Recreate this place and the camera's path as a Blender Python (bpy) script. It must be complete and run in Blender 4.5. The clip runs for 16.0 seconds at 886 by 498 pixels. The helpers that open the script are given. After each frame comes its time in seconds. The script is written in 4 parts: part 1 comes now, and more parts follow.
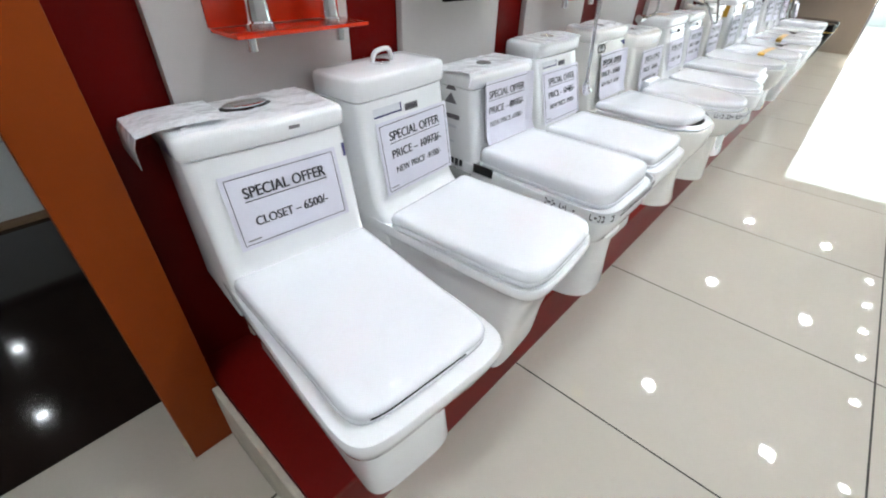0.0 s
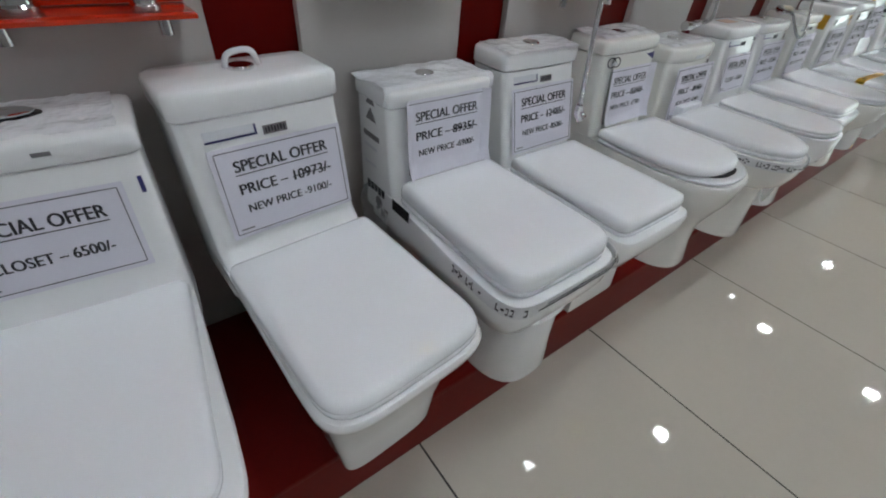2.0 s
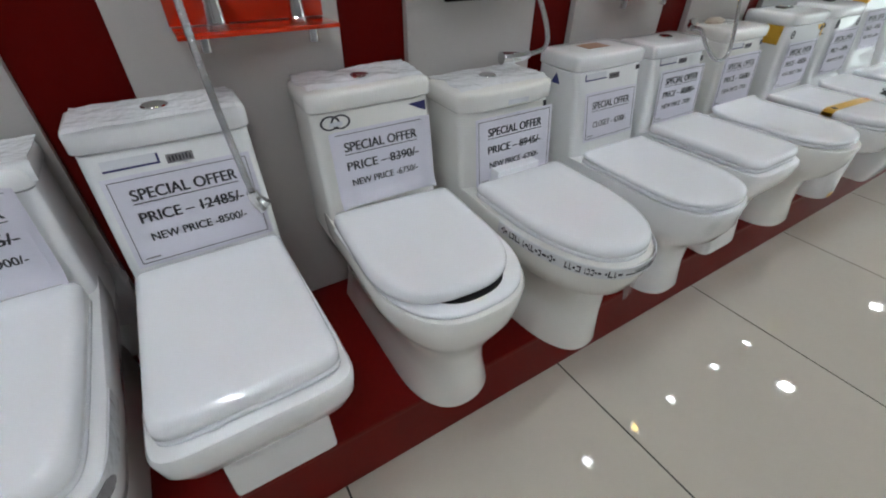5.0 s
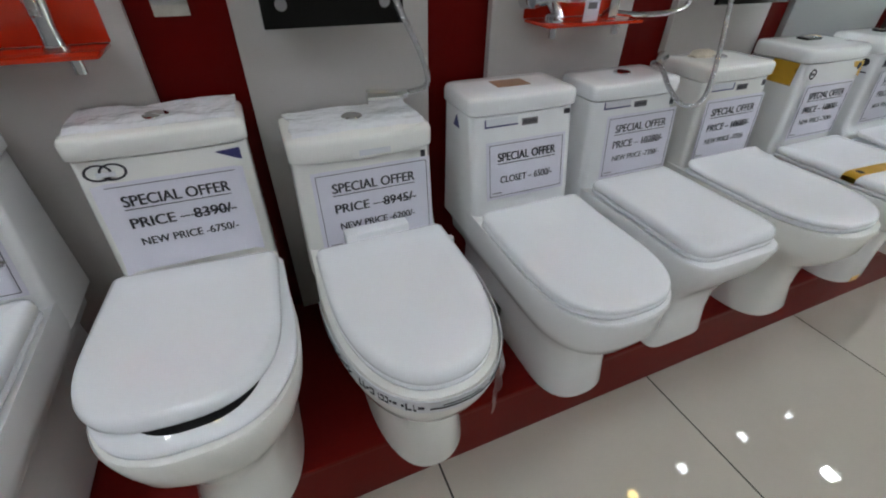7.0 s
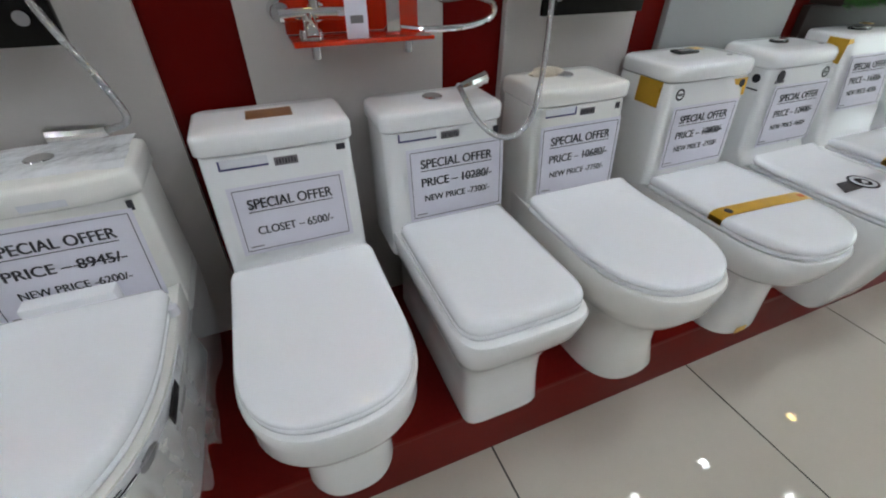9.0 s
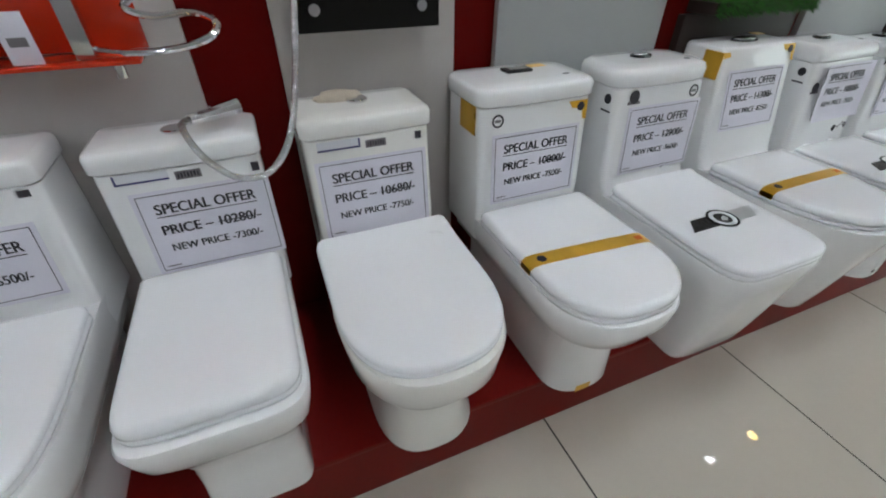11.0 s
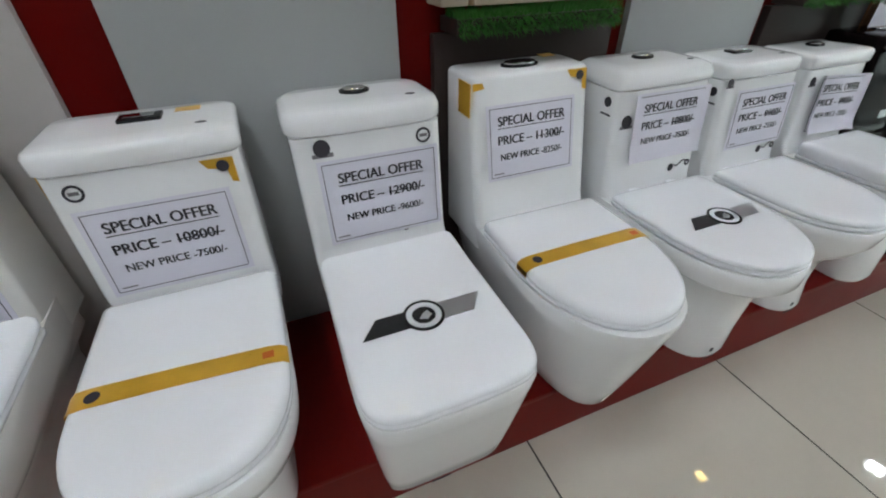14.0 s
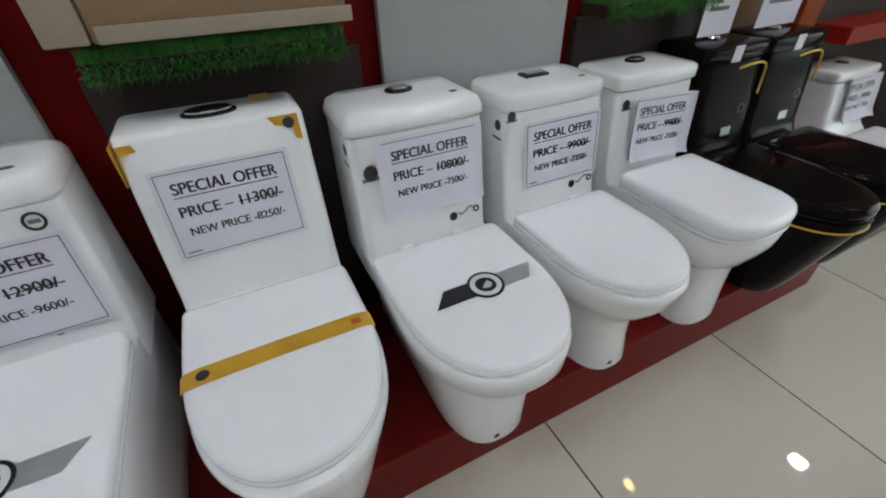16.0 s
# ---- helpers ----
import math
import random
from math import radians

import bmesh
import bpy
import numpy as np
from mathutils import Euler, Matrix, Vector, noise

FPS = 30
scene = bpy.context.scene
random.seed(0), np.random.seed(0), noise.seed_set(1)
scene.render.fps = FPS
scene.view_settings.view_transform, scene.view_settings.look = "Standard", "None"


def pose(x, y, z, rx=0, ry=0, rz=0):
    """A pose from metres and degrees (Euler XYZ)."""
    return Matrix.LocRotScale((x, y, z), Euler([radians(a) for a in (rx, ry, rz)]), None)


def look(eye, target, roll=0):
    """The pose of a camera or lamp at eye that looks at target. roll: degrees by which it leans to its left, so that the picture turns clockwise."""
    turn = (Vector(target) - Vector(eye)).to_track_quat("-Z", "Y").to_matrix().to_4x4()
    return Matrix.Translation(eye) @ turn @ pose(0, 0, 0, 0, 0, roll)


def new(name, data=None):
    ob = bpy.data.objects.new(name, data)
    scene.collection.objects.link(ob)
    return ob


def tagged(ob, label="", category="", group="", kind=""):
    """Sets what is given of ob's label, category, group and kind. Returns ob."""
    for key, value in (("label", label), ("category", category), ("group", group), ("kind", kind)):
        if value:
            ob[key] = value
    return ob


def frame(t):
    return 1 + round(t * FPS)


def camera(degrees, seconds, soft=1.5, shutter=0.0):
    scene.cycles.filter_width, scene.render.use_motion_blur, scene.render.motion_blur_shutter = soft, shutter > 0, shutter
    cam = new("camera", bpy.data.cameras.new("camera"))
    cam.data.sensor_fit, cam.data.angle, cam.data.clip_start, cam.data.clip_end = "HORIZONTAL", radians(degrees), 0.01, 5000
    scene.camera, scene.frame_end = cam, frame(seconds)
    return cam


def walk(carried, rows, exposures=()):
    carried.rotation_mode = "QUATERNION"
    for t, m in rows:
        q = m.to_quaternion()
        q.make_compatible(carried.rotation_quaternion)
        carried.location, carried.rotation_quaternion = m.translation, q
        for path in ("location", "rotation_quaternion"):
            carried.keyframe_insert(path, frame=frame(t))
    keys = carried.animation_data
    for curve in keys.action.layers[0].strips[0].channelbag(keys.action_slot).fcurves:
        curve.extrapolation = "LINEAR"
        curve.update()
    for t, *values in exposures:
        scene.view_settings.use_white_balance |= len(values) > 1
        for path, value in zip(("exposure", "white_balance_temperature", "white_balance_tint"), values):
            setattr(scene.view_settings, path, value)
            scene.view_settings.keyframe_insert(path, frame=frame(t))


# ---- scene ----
# ---- camera and walk ----
cam = camera(92.8, 16.0, soft=2.0)
PATH = [
    (0.0, (0.458, -0.136, 1.219), (-0.617, 1.083, 0.054), 1.6),
    (0.5, (0.523, 0.03, 1.237), (-0.605, 1.182, 0.052), 4.8),
    (1.0, (0.525, 0.16, 1.227), (-0.638, 1.245, 0.015), 5.7),
    (1.5, (0.49, 0.321, 1.225), (-0.692, 1.362, -0.008), 5.5),
    (2.0, (0.484, 0.423, 1.241), (-0.715, 1.421, -0.01), 5.0),
    (2.5, (0.533, 0.596, 1.256), (-0.684, 1.564, -0.002), 4.4),
    (3.0, (0.605, 0.759, 1.261), (-0.63, 1.708, 0.007), 3.8),
    (3.5, (0.608, 0.926, 1.248), (-0.653, 1.865, 0.012), 3.2),
    (4.0, (0.575, 1.116, 1.26), (-0.707, 2.039, 0.034), 2.6),
    (4.5, (0.598, 1.343, 1.242), (-0.72, 2.227, 0.026), 1.3),
    (6.8, (0.534, 2.09, 1.246), (-0.919, 2.774, 0.054), 1.3),
    (7.0, (0.572, 2.159, 1.252), (-0.9, 2.8, 0.06), 0.9),
    (7.5, (0.622, 2.292, 1.253), (-0.864, 2.89, 0.056), 0.6),
    (8.0, (0.596, 2.447, 1.24), (-0.897, 3.056, 0.057), 0.6),
    (8.5, (0.564, 2.62, 1.256), (-0.927, 3.229, 0.072), 0.7),
    (9.0, (0.566, 2.798, 1.25), (-0.916, 3.43, 0.065), 0.5),
    (9.2, (0.586, 2.88, 1.252), (-0.893, 3.515, 0.065), 0.4),
    (11.3, (0.589, 3.487, 1.264), (-0.896, 4.11, 0.077), 0.2),
    (11.5, (0.588, 3.552, 1.269), (-0.898, 4.172, 0.082), 0.1),
    (12.0, (0.635, 3.734, 1.268), (-0.865, 4.338, 0.091), -0.3),
    (12.5, (0.654, 3.861, 1.257), (-0.853, 4.46, 0.085), -0.5),
    (13.0, (0.587, 4.029, 1.248), (-0.917, 4.643, 0.08), -0.6),
    (13.5, (0.549, 4.151, 1.247), (-0.959, 4.764, 0.085), -0.7),
    (14.0, (0.56, 4.315, 1.249), (-0.943, 4.919, 0.075), -0.8),
    (14.5, (0.618, 4.513, 1.26), (-0.89, 5.094, 0.082), -1.2),
    (15.0, (0.619, 4.667, 1.254), (-0.89, 5.233, 0.07), -1.3),
    (15.5, (0.558, 4.854, 1.273), (-0.918, 5.464, 0.079), -1.6),
    (16.0, (0.538, 5.003, 1.276), (-0.9, 5.698, 0.078), -1.6),
]
walk(cam, [(t, look(e, g, r)) for t, e, g, r in PATH],
     exposures=[(0.0, 1.0), (0.2, 0.72), (0.5, 0.3), (1.0, -0.1), (1.5, -0.2), (2.0, -0.12), (2.5, -0.17), (3.0, -0.07), (4.0, -0.03), (4.5, 0.04), (7.0, -0.1), (8.0, -0.06), (9.0, 0.04), (12.0, -0.08), (13.5, 0.02), (16.0, -0.08)])

# ---- world, sun, lamps' strengths ----
world = bpy.data.worlds.new("world")
scene.world = world
world.use_nodes = True
wn = world.node_tree.nodes
sky = wn.new("ShaderNodeTexSky")
sky.sky_type, sky.sun_disc = "NISHITA", False
sky.sun_elevation, sky.sun_rotation = radians(48), radians(20)
world.node_tree.links.new(sky.outputs[0], wn["Background"].inputs[0])
wn["Background"].inputs[1].default_value = 0.12
sun = new("sun", bpy.data.lights.new("sun", "SUN"))
sun.data.energy, sun.data.angle, sun.data.color = 3.0, radians(0.5), (1, 0.95, 0.88)
sun.matrix_world = look((1.5, 16, 8), (1.0, 11.0, 0))
PANEL_GLOW, SPOT_GLOW = 211.7, 30.0

# ---- materials ----


def material(name, base, rough=0.5, metal=0.0, var=0.06, scale=6.0, bump=0.0, bump_scale=60.0, coat=0.0, rough_var=0.0, spec=0.5, fine=0.03):
    m = bpy.data.materials.new(name)
    m.use_nodes = True
    nt = m.node_tree
    n, l = nt.nodes, nt.links
    b = n["Principled BSDF"]
    b.inputs["Roughness"].default_value = rough
    b.inputs["Metallic"].default_value = metal
    b.inputs["Coat Weight"].default_value = coat
    b.inputs["Coat Roughness"].default_value = 0.025
    b.inputs["Specular IOR Level"].default_value = spec
    tc = n.new("ShaderNodeTexCoord")
    n1 = n.new("ShaderNodeTexNoise")
    n1.inputs["Scale"].default_value, n1.inputs["Detail"].default_value = scale, 5
    n2 = n.new("ShaderNodeTexNoise")
    n2.inputs["Scale"].default_value, n2.inputs["Detail"].default_value = scale * 14, 3
    l.new(tc.outputs["Object"], n1.inputs["Vector"])
    l.new(tc.outputs["Object"], n2.inputs["Vector"])
    mixa = n.new("ShaderNodeMix")
    mixa.data_type = "RGBA"
    mixa.inputs[6].default_value = (*[max(0, c * (1 - var)) for c in base], 1)
    mixa.inputs[7].default_value = (*[min(1, c * (1 + var)) for c in base], 1)
    l.new(n1.outputs["Fac"], mixa.inputs[0])
    mixb = n.new("ShaderNodeMix")
    mixb.data_type, mixb.blend_type = "RGBA", "MULTIPLY"
    mixb.inputs[0].default_value = 1.0
    ramp = n.new("ShaderNodeMapRange")
    ramp.inputs[3].default_value, ramp.inputs[4].default_value = 1 - fine, 1 + fine
    l.new(n2.outputs["Fac"], ramp.inputs[0])
    comb = n.new("ShaderNodeCombineColor")
    for i in range(3):
        l.new(ramp.outputs[0], comb.inputs[i])
    l.new(mixa.outputs[2], mixb.inputs[6])
    l.new(comb.outputs[0], mixb.inputs[7])
    l.new(mixb.outputs[2], b.inputs["Base Color"])
    if rough_var:
        rr = n.new("ShaderNodeMapRange")
        rr.inputs[3].default_value, rr.inputs[4].default_value = max(0.01, rough - rough_var), rough + rough_var
        l.new(n1.outputs["Fac"], rr.inputs[0])
        l.new(rr.outputs[0], b.inputs["Roughness"])
    if bump:
        n3 = n.new("ShaderNodeTexNoise")
        n3.inputs["Scale"].default_value = bump_scale
        l.new(tc.outputs["Object"], n3.inputs["Vector"])
        bp = n.new("ShaderNodeBump")
        bp.inputs["Strength"].default_value, bp.inputs["Distance"].default_value = bump, 0.01
        l.new(n3.outputs["Fac"], bp.inputs["Height"])
        l.new(bp.outputs[0], b.inputs["Normal"])
    return m


def glow(name, colour, strength):
    m = bpy.data.materials.new(name)
    m.use_nodes = True
    b = m.node_tree.nodes["Principled BSDF"]
    b.inputs["Base Color"].default_value = (0.8, 0.8, 0.8, 1)
    b.inputs["Emission Color"].default_value = (*colour, 1)
    b.inputs["Emission Strength"].default_value = strength
    return m


CERAMIC = material("white_glazed_ceramic", (0.86, 0.865, 0.87), 0.03, var=0.012, scale=3, fine=0.006, spec=0.75)
CERAMIC_WARM = material("ivory_glazed_ceramic", (0.85, 0.842, 0.805), 0.035, var=0.015, scale=3, fine=0.008, spec=0.75)
LID = material("white_seat_plastic", (0.86, 0.87, 0.895), 0.028, var=0.012, scale=2, fine=0.006, rough_var=0.01, spec=0.75)
BLACKC = material("black_glazed_ceramic", (0.006, 0.004, 0.004), 0.09, var=0.2, spec=0.07)
PAPER = material("printed_paper", (0.70, 0.685, 0.765), 0.55, var=0.02, scale=8, bump=0.10, bump_scale=9, fine=0.02)
INK = material("black_ink", (0.025, 0.022, 0.03), 0.6)
GREYINK = material("grey_ink", (0.17, 0.16, 0.17), 0.6)
NAVY = material("navy_ink", (0.03, 0.03, 0.14), 0.5)
STICKER = material("pale_sticker_film", (0.70, 0.71, 0.74), 0.25, var=0.03)
CHROME = material("chrome", (0.75, 0.75, 0.76), 0.09, metal=1.0, var=0.02)
HOSE = material("ribbed_steel_hose", (0.55, 0.55, 0.56), 0.26, metal=1.0, var=0.25, scale=30, bump=0.6, bump_scale=260)
GOLD = material("gold_foil_tape", (0.66, 0.375, 0.035), 0.30, metal=0.3, var=0.25, scale=14, bump=0.04, bump_scale=80, rough_var=0.08)
SILVER = material("silver_foil", (0.55, 0.56, 0.58), 0.3, metal=0.8, var=0.2, scale=15)
RUBBER = material("black_plastic", (0.015, 0.015, 0.016), 0.25)
REDWALL = material("deep_red_laminate", (0.105, 0.0015, 0.001), 0.4, spec=0.10, var=0.10, scale=2.5, bump=0.03, fine=0.05)
LEDGE = material("maroon_granite", (0.15, 0.006, 0.004), 0.45, spec=0.13, var=0.15, scale=5, fine=0.14, rough_var=0.06)
ORANGE = material("orange_laminate", (0.24, 0.040, 0.004), 0.5, spec=0.12, var=0.12, scale=2.2, bump=0.04, fine=0.05)
ACRYLIC = material("red_acrylic", (0.50, 0.032, 0.010), 0.10, var=0.06, scale=4, coat=0.4)
REDPAINT = material("red_painted_board", (0.24, 0.010, 0.006), 0.4, var=0.1, spec=0.2)
ENDWALL = material("brown_plaster", (0.30, 0.235, 0.18), 0.6, var=0.08, bump=0.06)
PANELW = material("white_wall_laminate", (0.46, 0.435, 0.415), 0.32, var=0.03, scale=1.5, bump=0.02, fine=0.015)
# pale grey laminate, its colour darkened further for the weaker light at this end
PANELG_DIM = material("grey_white_laminate_dimmed", (0.35, 0.365, 0.36), 0.3, var=0.03, scale=1.5, fine=0.015)
BOARD = material("black_glass_board", (0.004, 0.004, 0.004), 0.12, spec=0.2, var=0.2, coat=0.0)
DARKDISP = material("dark_brown_board", (0.030, 0.020, 0.018), 0.45, spec=0.2, var=0.12, scale=4, fine=0.08)
CARD = material("brown_cardboard", (0.25, 0.16, 0.09), 0.8, var=0.12, scale=5, bump=0.15, bump_scale=25, fine=0.08)
CREAM = material("cream_wrapping_paper", (0.32, 0.265, 0.20), 0.7, var=0.12, scale=6, bump=0.3, bump_scale=14)
GRASS = material("green_artificial_turf", (0.028, 0.135, 0.012), 0.8, var=0.35, scale=40)
WOOD = material("brown_wood", (0.23, 0.095, 0.03), 0.4, var=0.2, scale=7, fine=0.12)
# assumed walls and the ceiling above, both greyed to limit bounced light
WALLP = material("painted_plaster", (0.34, 0.33, 0.33), 0.7, var=0.03, bump=0.05)
CEIL = material("white_ceiling_paint", (0.55, 0.56, 0.57), 0.8, var=0.02, bump=0.04)
GROUT = material("dark_grout", (0.045, 0.04, 0.036), 0.9, var=0.2, scale=30)
DARKTILE = material("dark_polished_tile", (0.018, 0.011, 0.009), 0.08, var=0.25, scale=3, coat=0.2)
CONCRETE = material("outdoor_paving", (0.45, 0.43, 0.40), 0.8, var=0.15, scale=3, bump=0.1)
FILM = material("crumpled_plastic_film", (0.75, 0.76, 0.78), 0.12, var=0.05, bump=0.5, bump_scale=35)
CLEARFILM = material("clear_plastic_film", (0.80, 0.82, 0.83), 0.10, var=0.05, bump=0.4, bump_scale=30)
CLEARFILM.node_tree.nodes["Principled BSDF"].inputs["Alpha"].default_value = 0.32
FOAM = material("white_foam_wrap", (0.72, 0.76, 0.74), 0.6, var=0.05, bump=0.2)
BONE = material("dusty_cloth", (0.55, 0.48, 0.38), 0.9, var=0.15, bump=0.4)
STONE_EDGE = material("raw_tile_edge", (0.52, 0.47, 0.38), 0.7, var=0.25, scale=18, bump=0.3)
PANEL_LIGHT = glow("cool_white_diffuser", (0.897, 0.97, 1.042), PANEL_GLOW)
SPOT_LIGHT = glow("white_spot_diffuser", (0.92, 0.98, 1.035), SPOT_GLOW)
WARM_LIGHT = glow("warm_spot_diffuser", (1.0, 0.72, 0.22), SPOT_GLOW * 0.8)
OUTSIDE = glow("bright_outdoors", (0.95, 1.0, 0.98), 2.4)
GLASS = bpy.data.materials.new("clear_glass")
GLASS.use_nodes = True
gb = GLASS.node_tree.nodes["Principled BSDF"]
gb.inputs["Transmission Weight"].default_value, gb.inputs["Roughness"].default_value = 1.0, 0.0
gb.inputs["Base Color"].default_value = (0.85, 0.97, 0.93, 1)


def tile_material():
    m = material("polished_beige_tile", (0.53, 0.486, 0.412), 0.035, var=0.035, scale=2.0, fine=0.02, rough_var=0.012, spec=0.62)
    nt = m.node_tree
    n, l = nt.nodes, nt.links
    b = n["Principled BSDF"]
    old = b.inputs["Base Color"].links[0].from_socket
    info = n.new("ShaderNodeObjectInfo")
    rng = n.new("ShaderNodeMapRange")
    rng.inputs[3].default_value, rng.inputs[4].default_value = 0.96, 1.03
    l.new(info.outputs["Random"], rng.inputs[0])
    comb = n.new("ShaderNodeCombineColor")
    for i in range(3):
        l.new(rng.outputs[0], comb.inputs[i])
    mx = n.new("ShaderNodeMix")
    mx.data_type, mx.blend_type = "RGBA", "MULTIPLY"
    mx.inputs[0].default_value = 1.0
    l.new(old, mx.inputs[6])
    l.new(comb.outputs[0], mx.inputs[7])
    l.new(mx.outputs[2], b.inputs["Base Color"])
    return m


TILE = tile_material()

# ---- mesh helpers ----


def mesh_of(name, bm, mat, smooth=35):
    me = bpy.data.meshes.new(name)
    bmesh.ops.recalc_face_normals(bm, faces=bm.faces)
    bm.to_mesh(me)
    bm.free()
    me.materials.append(mat)
    if smooth:
        me.shade_smooth()
        me.set_sharp_from_angle(angle=radians(smooth))
    return me


def part(name, bm, mat, parent, label="", smooth=35):
    ob = new(name, bm if isinstance(bm, bpy.types.Mesh) else mesh_of(name, bm, mat, smooth))
    ob.parent = parent
    if label:
        ob["label"] = label
    return ob


def structure(name, bm, mat, label, category, smooth=0):
    return tagged(new(name, mesh_of(name, bm, mat, smooth)), label, category, kind="structure")


def thing(name, label, category, at=None, group=""):
    ob = new(name)
    ob.empty_display_size = 0.05
    if at is not None:
        ob.matrix_basis = at
    return tagged(ob, label, category, group)


def box(x0, x1, y0, y1, z0, z1, bevel=0.0, bm=None):
    bm = bm or bmesh.new()
    vs = [bm.verts.new((x, y, z)) for x in (x0, x1) for y in (y0, y1) for z in (z0, z1)]
    fs = [bm.faces.new([vs[i] for i in q]) for q in ((0, 1, 3, 2), (4, 6, 7, 5), (0, 4, 5, 1), (2, 3, 7, 6), (0, 2, 6, 4), (1, 5, 7, 3))]
    if bevel:
        es = {e for f in fs for e in f.edges}
        bmesh.ops.bevel(bm, geom=list(es), offset=bevel, segments=2, profile=0.6, affect="EDGES")
    return bm


def loft(rings, cap_bottom=True, cap_top=True, bm=None):
    bm = bm or bmesh.new()
    rows = [[bm.verts.new(p) for p in ring] for ring in rings]
    k = len(rows[0])
    for a, b in zip(rows, rows[1:]):
        for i in range(k):
            bm.faces.new((a[i], a[(i + 1) % k], b[(i + 1) % k], b[i]))
    if cap_bottom:
        bm.faces.new(list(reversed(rows[0])))
    if cap_top:
        bm.faces.new(rows[-1])
    return bm


def tube(points, radius, sides=8, sub=6):
    pts = [Vector(p) for p in points]
    path = []
    for i in range(len(pts) - 1):
        p0, p1, p2, p3 = pts[max(i - 1, 0)], pts[i], pts[i + 1], pts[min(i + 2, len(pts) - 1)]
        for s in range(sub):
            t = s / sub
            path.append(0.5 * (2 * p1 + (p2 - p0) * t + (2 * p0 - 5 * p1 + 4 * p2 - p3) * t * t + (3 * p1 - p0 - 3 * p2 + p3) * t ** 3))
    path.append(pts[-1])
    rings, side = [], None
    for i, p in enumerate(path):
        d = (path[min(i + 1, len(path) - 1)] - path[max(i - 1, 0)]).normalized()
        if side is None:
            side = d.orthogonal().normalized()
        side = (side - d * side.dot(d)).normalized()
        up = d.cross(side)
        r = radius(i / (len(path) - 1)) if callable(radius) else radius
        rings.append([p + r * (math.cos(a) * side + math.sin(a) * up) for a in (2 * math.pi * j / sides for j in range(sides))])
    return loft(rings)


def disc(cx, cy, z, rx, ry, h, n=24, bm=None, round_top=0.3):
    def ring(s, zz):
        return [(cx + rx * s * math.cos(2 * math.pi * i / n), cy + ry * s * math.sin(2 * math.pi * i / n), zz) for i in range(n)]
    return loft([ring(1, z), ring(1, z + h * (1 - round_top)), ring(0.9, z + h)], bm=bm)


def text_mesh(words, size, align="CENTER", heavy=0.0):
    cu = bpy.data.curves.new("text", "FONT")
    cu.body, cu.size, cu.align_x, cu.align_y, cu.offset = words, size, align, "CENTER", 0.0
    ob = bpy.data.objects.new("text", cu)
    scene.collection.objects.link(ob)
    bpy.context.view_layer.update()
    me = bpy.data.meshes.new_from_object(ob.evaluated_get(bpy.context.evaluated_depsgraph_get()))
    bpy.data.objects.remove(ob)
    bpy.data.curves.remove(cu)
    me.materials.clear()
    if heavy:
        bm, src = bmesh.new(), bmesh.new()
        src.from_mesh(me)
        for k, d in enumerate((-heavy, heavy, 0.0)):
            for f in src.faces:
                bm.faces.new([bm.verts.new((v.co.x + d, v.co.y + (heavy * 0.5 if k == 2 else 0), v.co.z + 0.00005 * k)) for v in f.verts])
        bm.to_mesh(me)
        bm.free()
        src.free()
    return me


# ---- large structure ----
LEDGE_TOP, WALL_X, END_Y, HEIGHT = 0.23, -0.56, 9.3, 2.9

structure("wall_west", box(-0.72, -0.585, -0.12, END_Y, 0, HEIGHT), REDWALL, "deep red laminate showroom wall behind the display row", "wall")
PANELS = [(0.152, 0.618, PANELW), (0.81, 1.28, PANELW), (1.465, 1.947, PANELW), (2.14, 2.6, PANELW), (2.784, 3.272, PANELW),
          (3.458, 3.915, PANELW), (4.046, 4.652, PANELG_DIM), (5.378, 5.958, PANELG_DIM)]
for a, b, m in PANELS:
    tagged(new("wall_panel", mesh_of("wall_panel", box(-0.5845, WALL_X, a, b, LEDGE_TOP + 0.003, 2.6, 0.002), m, 30)),
           "white laminate wall panel between red strips" if m is PANELW else "large pale grey laminate wall panel, darkened for weaker light", "wall panel", kind="structure")
structure("display_ledge", box(-0.584, 0.0, 0.0, 7.04, 0.002, LEDGE_TOP - 0.02), LEDGE, "maroon granite display ledge under the toilets", "ledge")
for a, b in ((0.0, 4.868), (4.871, 7.04)):
    structure("ledge_top", box(-0.584, 0.004, a, b, LEDGE_TOP - 0.0195, LEDGE_TOP, 0.002), LEDGE, "polished maroon granite slab on the ledge", "ledge", 30)
structure("ledge_end", box(-0.47, -0.002, -0.02, -0.002, 0.001, LEDGE_TOP - 0.004, 0.003), STONE_EDGE, "raw tile edge closing the ledge", "trim")
for y in (-0.125, 7.045):
    structure("pillar", box(-0.64, -0.478, y, y + 0.122, 0.001, HEIGHT, 0.003), ORANGE, "glossy orange laminate pillar ending the bay", "pillar", 30)
structure("baseboard", box(-0.482, -0.474, -0.135, -0.125, 0.001, 0.10), STONE_EDGE, "rough pale edge beside the pillar", "trim")
structure("ceiling", box(-6.6, 3.6, -3.2, END_Y, HEIGHT, HEIGHT + 0.12), CEIL, "plain white painted ceiling with recessed lights", "ceiling")
# added walls that close the room out of view and set its bounced light
structure("wall_east", box(3.5, 3.65, -3.2, END_Y, 0, HEIGHT), WALLP, "plain unseen plaster wall assumed across the aisle", "wall")
structure("wall_south", box(-6.6, 3.5, -3.35, -3.2, 0, HEIGHT), WALLP, "plain unseen plaster wall assumed behind the start", "wall")
